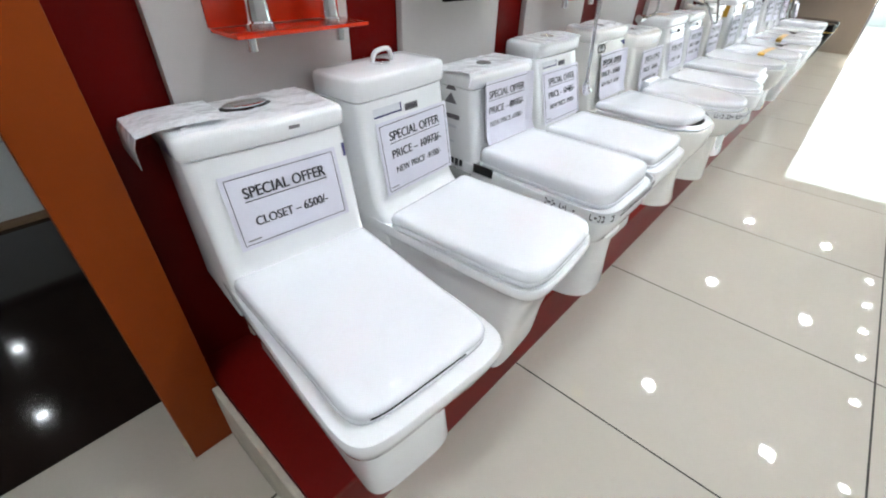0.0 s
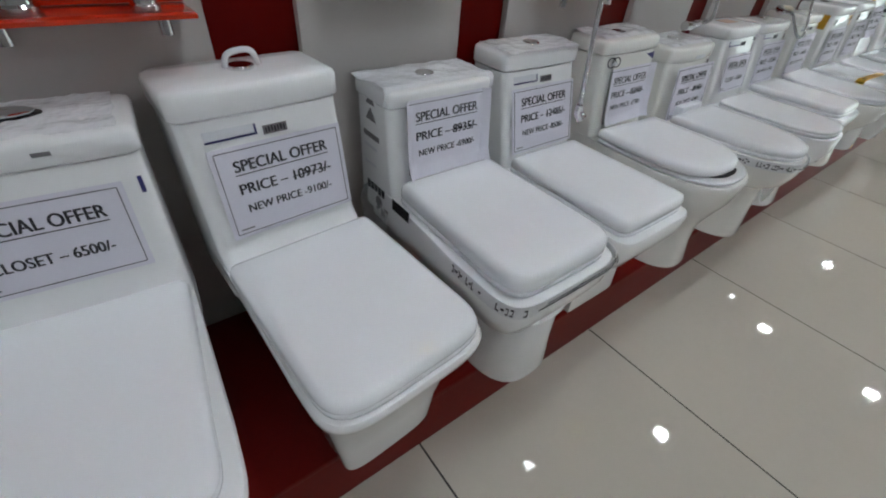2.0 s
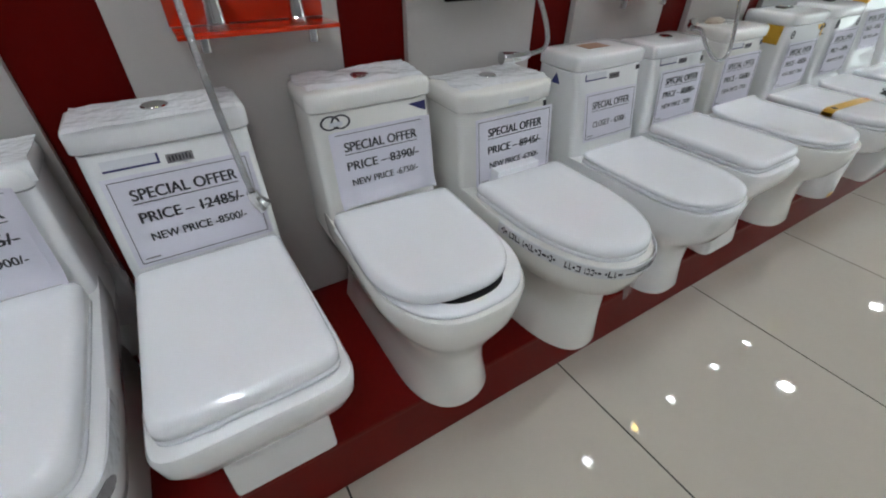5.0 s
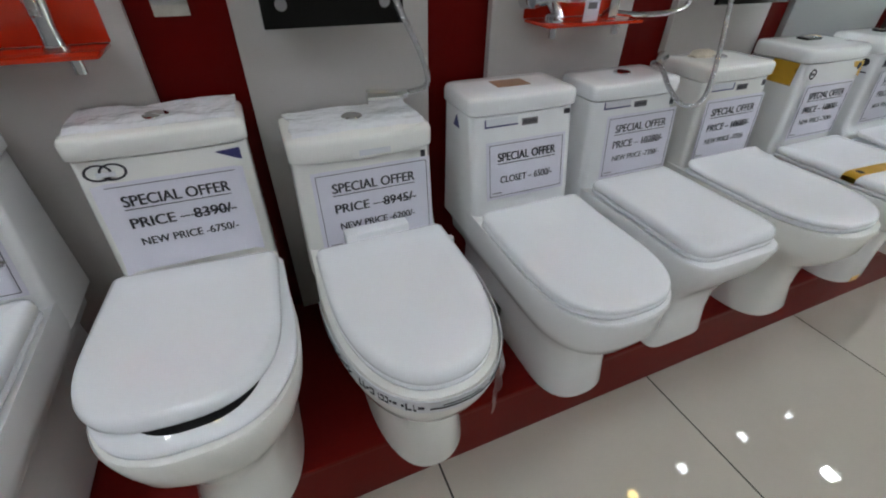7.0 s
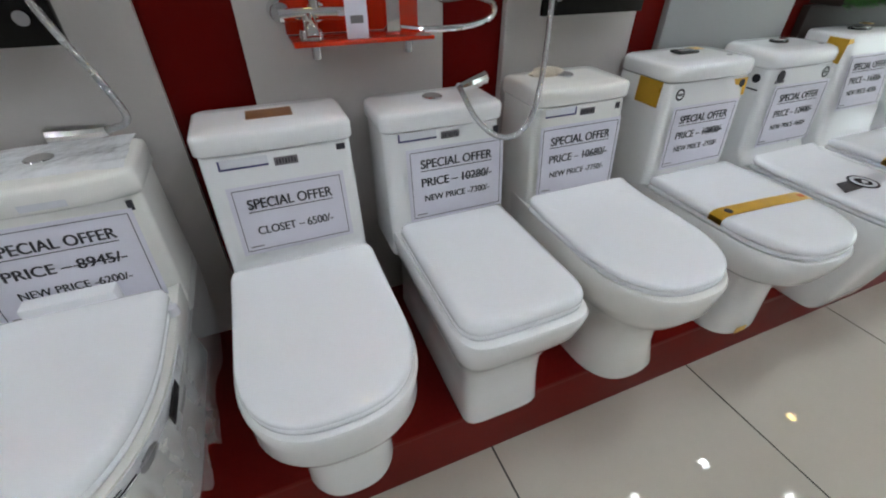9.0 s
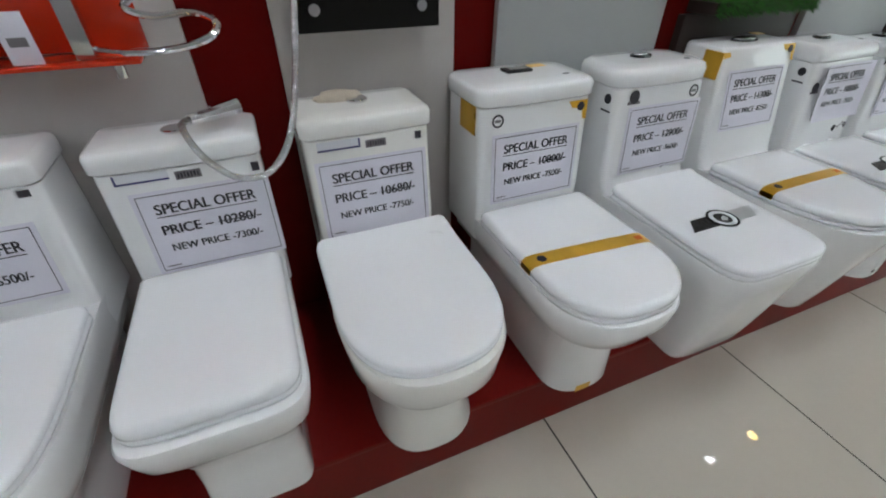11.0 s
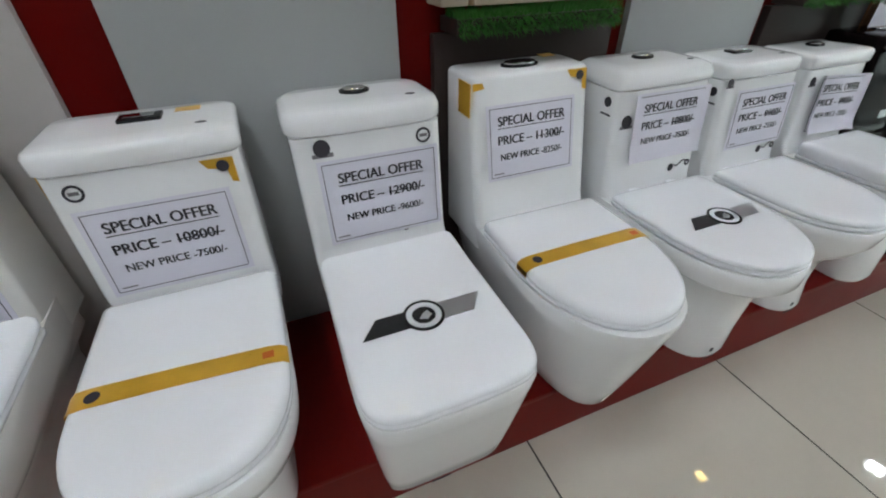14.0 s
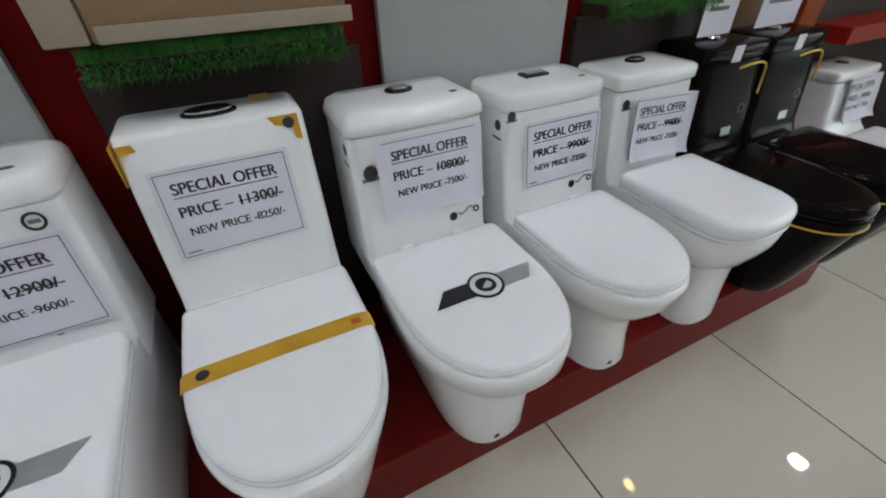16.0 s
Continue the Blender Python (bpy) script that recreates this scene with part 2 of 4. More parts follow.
structure("wall_far_west", box(-6.7, -6.6, -3.2, END_Y, 0, HEIGHT), WALLP, "plain plaster wall assumed to end the side room", "wall")
structure("wall_north_a", box(-6.6, 0.36, END_Y, END_Y + 0.15, 0, HEIGHT), ENDWALL, "pale plaster end wall beside the entrance", "wall")
structure("wall_north_b", box(2.6, 3.5, END_Y, END_Y + 0.15, 0, HEIGHT), ENDWALL, "pale plaster end wall beside the entrance", "wall")
structure("wall_north_c", box(0.36, 2.6, END_Y, END_Y + 0.15, 2.1, HEIGHT), ENDWALL, "pale plaster lintel over the entrance", "wall")
structure("ground", box(-60, 60, END_Y + 0.15, 120, -0.06, -0.02), CONCRETE, "pale outdoor paving before the shop", "ground")
structure("backdrop", box(-8, 10, 19.0, 19.1, -0.02, 8.0), OUTSIDE, "bright sunlit distance outside the entrance", "backdrop")

# entrance: two glass leaves in a steel frame
door = tagged(new("door_1"), "frameless glass entrance door with greenish edges", "door", kind="structure")
for a, b in ((0.39, 1.47), (1.49, 2.57)):
    g = part("pane", box(a, b, END_Y + 0.06, END_Y + 0.072, 0.02, 2.08), GLASS, door, "clear greenish glass pane", smooth=0)
    g.visible_shadow = False
for a, b in ((0.362, 0.388), (2.572, 2.598)):
    part("frame_post", box(a, b, END_Y + 0.03, END_Y + 0.1, 0.001, 2.098), CHROME, door, "brushed steel post", smooth=0)

# ---- ceiling lights ----


def ceiling_light(x, y, size, mat, label):
    t = thing("ceiling_light", label, "ceiling light", pose(x, y, HEIGHT), "recessed ceiling lights")
    s = size / 2
    f = bmesh.new()
    for q in ((-s - 0.014, s + 0.014, -s - 0.014, -s), (-s - 0.014, s + 0.014, s, s + 0.014), (-s - 0.014, -s, -s, s), (s, s + 0.014, -s, s)):
        box(*q, -0.012, -0.001, bm=f)
    part("frame", f, CEIL, t, "white frame", smooth=0)
    part("diffuser", box(-s, s, -s, s, -0.008, -0.002), mat, t, "glowing diffuser", smooth=0)
    return t


for x in (0.23, 1.43, 2.6):
    for y in (-1.35, 1.2, 3.83, 6.43, 8.9):
        ceiling_light(x, y, 0.115, PANEL_LIGHT, "square cool-white recessed ceiling panel light")
for y, m in ((0.25, SPOT_LIGHT), (1.0, SPOT_LIGHT), (1.72, WARM_LIGHT), (2.44, SPOT_LIGHT), (3.14, WARM_LIGHT), (3.84, SPOT_LIGHT), (4.53, WARM_LIGHT), (5.15, SPOT_LIGHT), (6.0, SPOT_LIGHT), (6.68, SPOT_LIGHT), (7.3, WARM_LIGHT)):
    ceiling_light(-0.36, y, 0.085, m, "small square recessed spotlight" if m is SPOT_LIGHT else "small square warm-yellow recessed spotlight")
for y in (1.5, 2.6, 3.93, 5.22, 6.09, 6.7, 7.41, 8.17):
    ceiling_light(2.05, y, 0.085, SPOT_LIGHT, "small square recessed spotlight")
for x in (-4.33, -5.64):
    ceiling_light(x, -1.0, 0.09, SPOT_LIGHT, "small square recessed spotlight")

# ---- toilets ----


def outline(xb, xf, hw, n, xs=None, z=0.0, taper=1.0, k=28):
    """A pan outline: straight back, straight sides to xs, then a superelliptic front of exponent n."""
    if xs is None:
        xs = xb + 0.35 * (xf - xb)
    pts = []
    for i in range(k + 1):
        a = -math.pi / 2 + math.pi * i / k
        c, s = math.cos(a), math.sin(a)
        pts.append((xs + (xf - xs) * abs(c) ** (2 / n), hw * math.copysign(abs(s) ** (2 / n), s), z))
    b = hw * taper
    r = min(0.02, hw * 0.3)
    back = []
    for f in (0.33, 0.66):
        back.append((xs + (xb + r - xs) * f, hw + (b - hw) * f, z))
    back += [(xb + r, b, z), (xb + 0.3 * r, b - 0.3 * r, z), (xb, b - r, z)]
    pts += back + [(x, -y, z) for x, y, z in reversed(back)]
    return pts


def grow(ring, d, z, dz_centre=0.0):
    """The ring moved outwards by d, at height z."""
    c = Vector((sum(p[0] for p in ring) / len(ring), 0, 0))
    out, k = [], len(ring)
    for i, p in enumerate(ring):
        a, b = Vector(ring[i - 1]), Vector(ring[(i + 1) % k])
        t = (b - a)
        nrm = Vector((t.y, -t.x, 0))
        nrm = nrm.normalized() if nrm.length > 1e-9 else Vector((0, 0, 0))
        if nrm.dot(Vector((p[0], p[1], 0)) - c) < 0:
            nrm = -nrm
        out.append((p[0] + nrm.x * d, p[1] + nrm.y * d, z))
    return out


def rect_ring(x0, x1, w, z, r=0.02, bow=0.0, k=4, cham=0.0):
    """A rounded rectangle from x0 (back) to x1 (front), w wide; bow: how far the front swells."""
    pts = []
    for cx, cy, a0 in ((x1 - r, -w / 2 + r, -90), (x1 - r, w / 2 - r, 0), (x0 + r, w / 2 - r, 90), (x0 + r, -w / 2 + r, 180)):
        if a0 == 0:
            for j in range(1, 8):
                yy = -w / 2 + r + (w - 2 * r) * j / 8
                pts.append((x1 + bow * (1 - (2 * yy / w) ** 2), yy, z))
        for i in range(k + 1):
            a = radians(a0 + 90 * i / k)
            pts.append((cx + r * math.cos(a), cy + r * math.sin(a), z))
    return pts


def tank_front(T, h):
    """Where the tank's front face lies at height h above the ledge."""
    top, h42 = T["xt"], T["x42"]
    if h >= 0.42:
        return h42 + (top - h42) * (h - 0.42) / (0.66 - 0.42)
    return h42 + (T["xlow"] - h42) * min(1.0, ((0.42 - h) / 0.05)) ** 1.5


BASE = dict(w=0.335, h=0.72, xt=-0.395, x42=-0.345, xlow=-0.30, lid="square", lw=0.33, lx=0.14, lb=-0.30, lz=0.405, n=5.0, xs=None,
            pan="pedestal", cover=0.045, overhang=0.006, mat=None, yaw=0.0, thick=0.03, base_w=0.20, base_f=0.03, button="round", bow=0.006,
            wrap=False, taper=1.0, top_r=0.012, floor=0.23)


def toilet(y, label, **kw):
    T = dict(BASE)
    T.update(kw)
    m = T["mat"] or CERAMIC
    lidm = BLACKC if m is BLACKC else LID
    place = pose(0, y, T["floor"]) @ pose(-0.3, 0, 0) @ pose(0, 0, 0, 0, 0, T["yaw"]) @ pose(0.3, 0, 0)
    ob = thing("toilet", label, "toilet", place, "row of display toilets")
    hw, xf, xb, n, xs = T["lw"] / 2, T["lx"], T["lb"], T["n"], T["xs"]
    lz = T["lz"]
    rim_z = lz - T["thick"] - 0.016
    rx = T.get("rim_x", xf + 0.006)
    rw = T.get("rim_w", hw + 0.006)

    def o(z, f, w, nn=None, tp=1.0):
        return outline(-0.50, f, w, nn or n, -0.10 if xs is None else xs, z, min(1.0, (T["w"] / 2 - 0.003) / w))
    bw, bf = T["base_w"] / 2, T["base_f"]
    bn = T.get("bn", max(2.4, n * 0.8))
    belly = T.get("belly", 0.0)
    if T["pan"] == "pedestal":
        w = T.get("waist", bw)
        rows = [o(0, bf, bw, bn), o(0.012, bf + 0.003, bw + 0.003, bn), o(0.10, bf - 0.012, w, bn), o(0.17, bf - 0.012, w, bn), o(0.215, bf + 0.004, w + 0.012, bn),
                o(0.26, bf + (rx - bf) * (0.45 + 0.3 * belly), w + (rw - w) * (0.5 + 0.25 * belly), n), o(0.30, bf + (rx - bf) * (0.78 + 0.17 * belly), w + (rw - w) * (0.82 + 0.14 * belly), n),
                o(0.335, rx - 0.006, rw - 0.004, n), o(rim_z - 0.008, rx, rw, n), o(rim_z, rx - 0.004, rw - 0.004, n)]
    elif T["pan"] == "stem":
        w = T.get("waist", bw)
        rows = [o(0, bf, bw, bn), o(0.012, bf + 0.003, bw + 0.003, bn), o(0.13, bf - 0.004, w, bn), o(0.235, bf - 0.004, w, bn), o(0.245, bf + 0.01, w + 0.01, bn),
                o(0.256, rx - 0.05, rw - 0.035, n), o(0.275, rx - 0.025, rw - 0.015, n), o(0.32, rx - 0.006, rw - 0.003, n),
                o(rim_z - 0.008, rx, rw, n), o(rim_z, rx - 0.004, rw - 0.004, n)]
    elif T["pan"] == "lip":
        low, inset = rim_z - T["band"], T["inset"]
        rows = [o(0, bf, bw, bn), o(0.012, bf + 0.003, bw + 0.003, bn)]
        for s in (0.3, 0.6, 0.85, 1.0):
            rows.append(o(0.012 + (low - 0.022) * s, bf + (rx - inset - bf) * s ** 1.5, bw + (rw - inset * 0.6 - bw) * s, bn + (n - bn) * s))
        rows += [o(low - 0.006, rx - 0.75 * inset, rw - 0.45 * inset, n), o(low - 0.001, rx - 0.008, rw - 0.006, n), o(low + 0.006, rx - 0.002, rw - 0.001, n), o(rim_z - 0.008, rx, rw, n), o(rim_z, rx - 0.004, rw - 0.004, n)]
    else:
        rows = []
        for h in (0, 0.012, 0.08, 0.16, 0.24, 0.31, rim_z - 0.008, rim_z):
            s = (h / rim_z) ** 0.9
            rows.append(o(h, bf + (rx - bf) * s - (0.004 if h in (0, rim_z) else 0), bw + (rw - bw) * s - (0.004 if h in (0, rim_z) else 0), bn + (n - bn) * s))
    part("bowl", loft(rows), m, ob, smooth=50)
    # seat ring under the lid
    lo = outline(xb, xf, hw, n, -0.06 if xs is None else xs, 0, T["taper"])
    st = outline(xb, T.get("seat_x", xf), T.get("seat_w", hw), n, -0.06 if xs is None else xs, 0, T["taper"])
    part("seat", loft([grow(st, -0.004, rim_z + 0.002), grow(st, 0.0, rim_z + 0.005), grow(st, 0.0, rim_z + 0.011), grow(st, -0.006, rim_z + 0.0145)]), lidm, ob, smooth=60)
    # lid with rolled edge and a faint dome
    z0, th = rim_z + 0.0165, T["thick"]
    r = min(th * 0.7, T.get("edge", 0.016))
    tilt = T.get("tilt", 0.0)
    rings = [grow(lo, -0.003, z0), grow(lo, 0, z0 + 0.003), grow(lo, 0, z0 + th - r), grow(lo, -0.3 * r, z0 + th - 0.3 * r), grow(lo, -r, z0 + th)]
    cx = (xb + xf) / 2
    for s, dz in ((0.8, 0.001), (0.4, 0.002), (0.05, 0.0025)):
        rings.append([(cx + (p[0] - cx) * s, p[1] * s, z0 + th + dz) for p in rings[4]])
    if tilt:
        rings = [[(p[0], p[1], p[2] + tilt * (p[0] - xb)) for p in ring] for ring in rings]
    if T.get("flare"):
        rings = [[(p[0], p[1], p[2] + T["flare"] * max(0.0, 1 - (p[0] - xb) / 0.05) ** 2) for p in ring] for ring in rings]
    lid = part("lid", loft(rings), lidm, ob, smooth=60)
    if T.get("lid_yaw"):
        lid.matrix_basis = pose(xb, 0, 0, 0, 0, T["lid_yaw"]) @ pose(-xb, 0, 0)
    T["lid_ob"], T["lid_top"], T["lo"] = lid, z0 + th + 0.003, lo
    if T.get("hinge", True):
        for s in (-0.075, 0.075):
            part("hinge", box(xb - 0.02, xb + 0.012, s - 0.018, s + 0.018, rim_z - 0.002, rim_z + 0.02, 0.004), lidm, ob)
    # tank
    top = T["h"] - T["cover"]
    w = T["w"]
    rows = []
    for h in (0.30, 0.36, 0.375, 0.39, 0.405, 0.42, 0.5, 0.6, top - 0.004):
        rows.append(rect_ring(-0.552, tank_front(T, h), w * (1 - T.get("narrow", 0.0) * (top - h)), h, 0.022, T["bow"]))
    if T["cover"] > 0.001:
        rows.append(rect_ring(-0.548, tank_front(T, top) - 0.006, w - 0.012, top - 0.003, 0.02, T["bow"]))
        rows.append(rect_ring(-0.548, tank_front(T, top) - 0.006, w - 0.012, top + 0.002, 0.02, T["bow"]))
    else:
        rows.append(rect_ring(-0.550, tank_front(T, top) - 0.003, w - 0.006, top + 0.003, 0.02, T["bow"]))
        rows.append(rect_ring(-0.544, tank_front(T, top) - 0.010, w - 0.020, top + 0.008, 0.018, T["bow"]))
    tank = part("tank", loft(rows), m, ob, smooth=50)
    if T["cover"] > 0.001:
        f, ov, tr = tank_front(T, top), T["overhang"], T["top_r"]
        c = T.get("cover_cham", 0.02)
        rows = [rect_ring(-0.552, f + ov - 0.003, w + 2 * ov - 0.006, top + 0.0005, c, T["bow"]), rect_ring(-0.553, f + ov, w + 2 * ov, top + 0.004, c, T["bow"]),
                rect_ring(-0.553, f + ov, w + 2 * ov, T["h"] - tr, c, T["bow"]), rect_ring(-0.551, f + ov - 0.3 * tr, w + 2 * ov - 0.6 * tr, T["h"] - 0.3 * tr, c, T["bow"]),
                rect_ring(-0.545, f + ov - tr, w + 2 * ov - 2 * tr, T["h"], c, T["bow"]), rect_ring(-0.51, f + ov - tr - 0.04, w - 0.1, T["h"] + 0.0015, c * 0.8)]
        cov = part("tank_lid", loft(rows), m, ob, smooth=50)
    else:
        cov = tank
    bz, bx, kind = T["h"] + (0.001 if T["cover"] > 0.001 else 0.008), -0.47, T["button"]
    mb = CHROME
    if kind == "round":
        b = part("flush_button", disc(bx, 0, bz, 0.026, 0.026, 0.007), mb, cov, "round chrome flush button")
    elif kind == "oval":
        part("button_rim", disc(bx, 0, bz, 0.03, 0.055, 0.006), RUBBER, cov, "oval black rim")
        part("flush_button", disc(bx, 0, bz + 0.005, 0.024, 0.047, 0.006), mb, cov, "oval chrome flush button")
    elif kind == "dark":
        part("button_rim", box(bx - 0.022, bx + 0.022, -0.04, 0.04, bz, bz + 0.008, 0.003), RUBBER, cov, "dark rectangular flush plate")
        part("flush_button", box(bx - 0.012, bx + 0.012, -0.028, 0.028, bz + 0.0075, bz + 0.010, 0.001), CHROME, cov, "chrome flush bar")
    elif kind == "darkround":
        part("button_rim", disc(bx, 0, bz, 0.026, 0.036, 0.007), RUBBER, cov, "dark oval rim")
        part("flush_button", disc(bx, 0, bz + 0.006, 0.018, 0.027, 0.005), CHROME, cov, "chrome flush button")
    T["ob"], T["tank_ob"], T["cov_ob"], T["place"], T["rim_z"] = ob, tank, cov, place, rim_z
    T["rim"] = outline(-0.50, rx, rw, n, -0.10 if xs is None else xs, 0)
    return T


def face_matrix(T, y, h, lift=0.0015):
    """A frame on the tank's front face at (y, h): x to the right, y up along the face, z out of it."""
    if h >= T["h"] - T["cover"]:
        return Matrix(((0, 0, 1, tank_front(T, T["h"] - T["cover"]) + T["overhang"] + T["bow"] + lift), (1, 0, 0, y), (0, 1, 0, h), (0, 0, 0, 1)))
    slope = (T["x42"] - T["xt"]) / 0.24
    up = Vector((-slope, 0, 1)).normalized()
    nrm = Vector((1, 0, slope)).normalized()
    x = tank_front(T, h) + T["bow"] * (1 - (2 * y / T["w"]) ** 2)
    p = Vector((x, y, h)) + nrm * lift
    return Matrix(((0, up.x, nrm.x, p.x), (1, up.y, nrm.y, p.y), (0, up.z, nrm.z, p.z), (0, 0, 0, 1)))


def flat(pts, d=0.0006):
    """A thin plate from a plan outline."""
    return loft([[(x, y, 0) for x, y in pts], [(x, y, d) for x, y in pts]])


def rect(x, y, w, h):
    return [(x - w / 2, y - h / 2), (x + w / 2, y - h / 2), (x + w / 2, y + h / 2), (x - w / 2, y + h / 2)]


def ring_plate(cx, cy, r0, r1, d=0.0008, k=28):
    """A flat ring in one closed mesh."""
    bm = bmesh.new()
    rows = [[bm.verts.new((cx + r * math.cos(2 * math.pi * i / k), cy + r * math.sin(2 * math.pi * i / k), z)) for i in range(k)] for r, z in ((r0, 0), (r1, 0), (r1, d), (r0, d))]
    for a, b in zip(rows, rows[1:] + rows[:1]):
        for i in range(k):
            bm.faces.new((a[i], a[(i + 1) % k], b[(i + 1) % k], b[i]))
    return bm


def stick(T, name, bm, mat, y, h, label="", parent=None, lift=0.0015):
    ob = part(name, bm, mat, parent or T["tank_ob"], label, smooth=0)
    ob.matrix_basis = face_matrix(T, y, h, lift)
    return ob


TEXTS = {}


def line_text(words, size, heavy=0.0):
    key = (words, size, heavy)
    if key not in TEXTS:
        me = text_mesh(words, size, "CENTER", heavy)
        me.materials.append(INK)
        TEXTS[key] = me
    return TEXTS[key]


def price_sign(T, price, offer, y=0.0, h=0.535, roll=0.0, paper=(0.288, 0.200), curl=0.0, closet=False, lift=0.004, scale=1.0):
    words = "paper price sign reading " + (price if closet else offer) + " taped on a tank"
    s = thing("price_sign", "white printed " + words, "sign", T["place"] @ face_matrix(T, y, h, lift) @ pose(0, 0, 0, 0, 0, roll) @ Matrix.Scale(scale, 4), "price signs")
    W, H = paper
    bm = bmesh.new()
    nx, ny = 14, 10
    grid = []
    for layer in (0.0, 0.0006):
        g = []
        for j in range(ny + 1):
            row = []
            for i in range(nx + 1):
                u, v = i / nx * 2 - 1, j / ny * 2 - 1
                z = curl * (max(0, abs(u) - 0.86) * 0.12 + max(0, -v - 0.72) * 0.05) + 0.0004 * math.sin(7 * u + 3 * v)
                row.append(bm.verts.new((u * W / 2, v * H / 2, z + layer)))
            g.append(row)
        grid.append(g)
    for j in range(ny):
        for i in range(nx):
            for g in grid:
                bm.faces.new((g[j][i], g[j][i + 1], g[j + 1][i + 1], g[j + 1][i]))
    edge = [(0, i) for i in range(nx)] + [(j, nx) for j in range(ny)] + [(ny, i) for i in range(nx, 0, -1)] + [(j, 0) for j in range(ny, 0, -1)]
    for a, b in zip(edge, edge[1:] + edge[:1]):
        bm.faces.new((grid[0][a[0]][a[1]], grid[0][b[0]][b[1]], grid[1][b[0]][b[1]], grid[1][a[0]][a[1]]))
    part("paper", bm, PAPER, s, smooth=40)
    bw, bh = W - 0.020, H - 0.018
    f = bmesh.new()
    for q in (rect(0, bh / 2, bw, 0.0014), rect(0, -bh / 2, bw, 0.0014), rect(-bw / 2, 0, 0.0014, bh), rect(bw / 2, 0, 0.0014, bh)):
        loft([[(x, yy, 0) for x, yy in q], [(x, yy, 0.0005) for x, yy in q]], bm=f)
    part("border", f, INK, s, "thin black border line", smooth=0).matrix_basis = pose(0, 0, 0.0012)
    top, wide = (0.25 * bh, 0.186) if closet else (0.31 * bh, 0.204)
    rows = [("SPECIAL OFFER", 0.033, 0.0011, top, wide)]
    rows += [("CLOSET \u2013 " + price + "/-", 0.0275, 0.0009, -0.19 * bh, 0.17)] if closet else [("PRICE \u2013 " + price + "/-", 0.032, 0.0010, 0.035 * bh, 0.205), ("NEW PRICE -" + offer + "/-", 0.0245, 0.0007, -0.21 * bh, 0.192)]
    for t, size, heavy, yy, fit in rows:
        me = line_text(t, size, heavy)
        span = max(v.co.x for v in me.vertices) - min(v.co.x for v in me.vertices)
        part("text_line", me, INK, s, "bold black printed words").matrix_basis = pose(0, yy, 0.0016) @ Matrix.Diagonal((fit / span, 1, 1, 1))
    part("underline", flat(rect(0, top - 0.0165, wide, 0.0018)), INK, s, smooth=0).matrix_basis = pose(0, 0, 0.0012)
    if not closet:
        part("strike_line", flat(rect(0.052, 0.035 * bh - 0.001, 0.082, 0.0022)), INK, s, "line struck through the old price", smooth=0).matrix_basis = pose(0, 0, 0.0018)
    part("small_print", flat(rect(-bw / 2 + 0.022, -bh / 2 + 0.009, 0.028, 0.0028)), GREYINK, s, smooth=0).matrix_basis = pose(0, 0, 0.0012)
    return s


def maker_label(T, h, dark=True):
    """A pale film label with a dark underline and a grey printed block, near the top of the tank."""
    g = stick(T, "film_label", flat(rect(0, 0, 0.10, 0.022)), STICKER, -0.075, h, "pale film label with a navy underline")
    part("underline", flat(rect(0, -0.009, 0.10, 0.004)), NAVY, g, smooth=0).matrix_basis = pose(0, 0, 0.0006)
    part("side_bar", flat(rect(0.048 if dark else -0.048, 0, 0.004, 0.02)), NAVY, g, smooth=0).matrix_basis = pose(0, 0, 0.0006)
    b = stick(T, "barcode_label", flat(rect(0, 0, 0.05, 0.018)), GREYINK, 0.012, h - 0.006, "small grey printed label")
    bars = bmesh.new()
    for i in range(7):
        q = rect(-0.019 + i * 0.0063, 0.001 * (i % 3 - 1), 0.003 + 0.001 * (i % 2), 0.011)
        loft([[(x, y, 0) for x, y in q], [(x, y, 0.0005) for x, y in q]], bm=bars)
    pb = part("print_band", bars, INK, b, smooth=0)
    pb.matrix_basis, pb["kind"] = pose(0, 0, 0.0007), "stuff"


def gold_band(T, x, skew=0.02, w=0.042):
    """A strip of gold tape over the lid, folded down at its sides."""
    z = T["lid_top"] - 0.0005
    near = min((p for p in T["lo"] if p[1] < 0), key=lambda p: abs(p[0] - x))
    hw = abs(near[1])
    bm = bmesh.new()
    prof = [(-hw - 0.002, -0.028), (-hw - 0.002, -0.012), (-hw + 0.008, -0.0035), (-hw + 0.03, 0.0), (0, 0.0012), (hw - 0.03, 0.0), (hw - 0.008, -0.0035), (hw + 0.002, -0.012)]
    rows = []
    for y, dz in prof:
        xx = x + skew * y / hw
        rows.append([bm.verts.new((xx + s * w / 2, y, z + dz + l)) for s, l in ((-1, 0), (1, 0), (1, 0.0007), (-1, 0.0007))])
    for a, b in zip(rows, rows[1:]):
        for i in range(4):
            bm.faces.new((a[i], a[(i + 1) % 4], b[(i + 1) % 4], b[i]))
    bm.faces.new(rows[0])
    bm.faces.new(rows[-1])
    g = part("gold_tape", bm, GOLD, T["lid_ob"], "shiny gold foil tape across the lid", smooth=40)
    part("dot", disc(x - skew * 0.75, -hw * 0.78, z + 0.0006, 0.012, 0.012, 0.0008), INK, g, "dark round emblem", smooth=0)
    part("orange_mark", flat(rect(0, 0, 0.016, 0.02)), material_orange, g, "small orange mark", smooth=0).matrix_basis = pose(x + skew * 0.8, hw * 0.82, z + 0.0004)


material_orange = material("orange_ink", (0.6, 0.13, 0.01), 0.5)


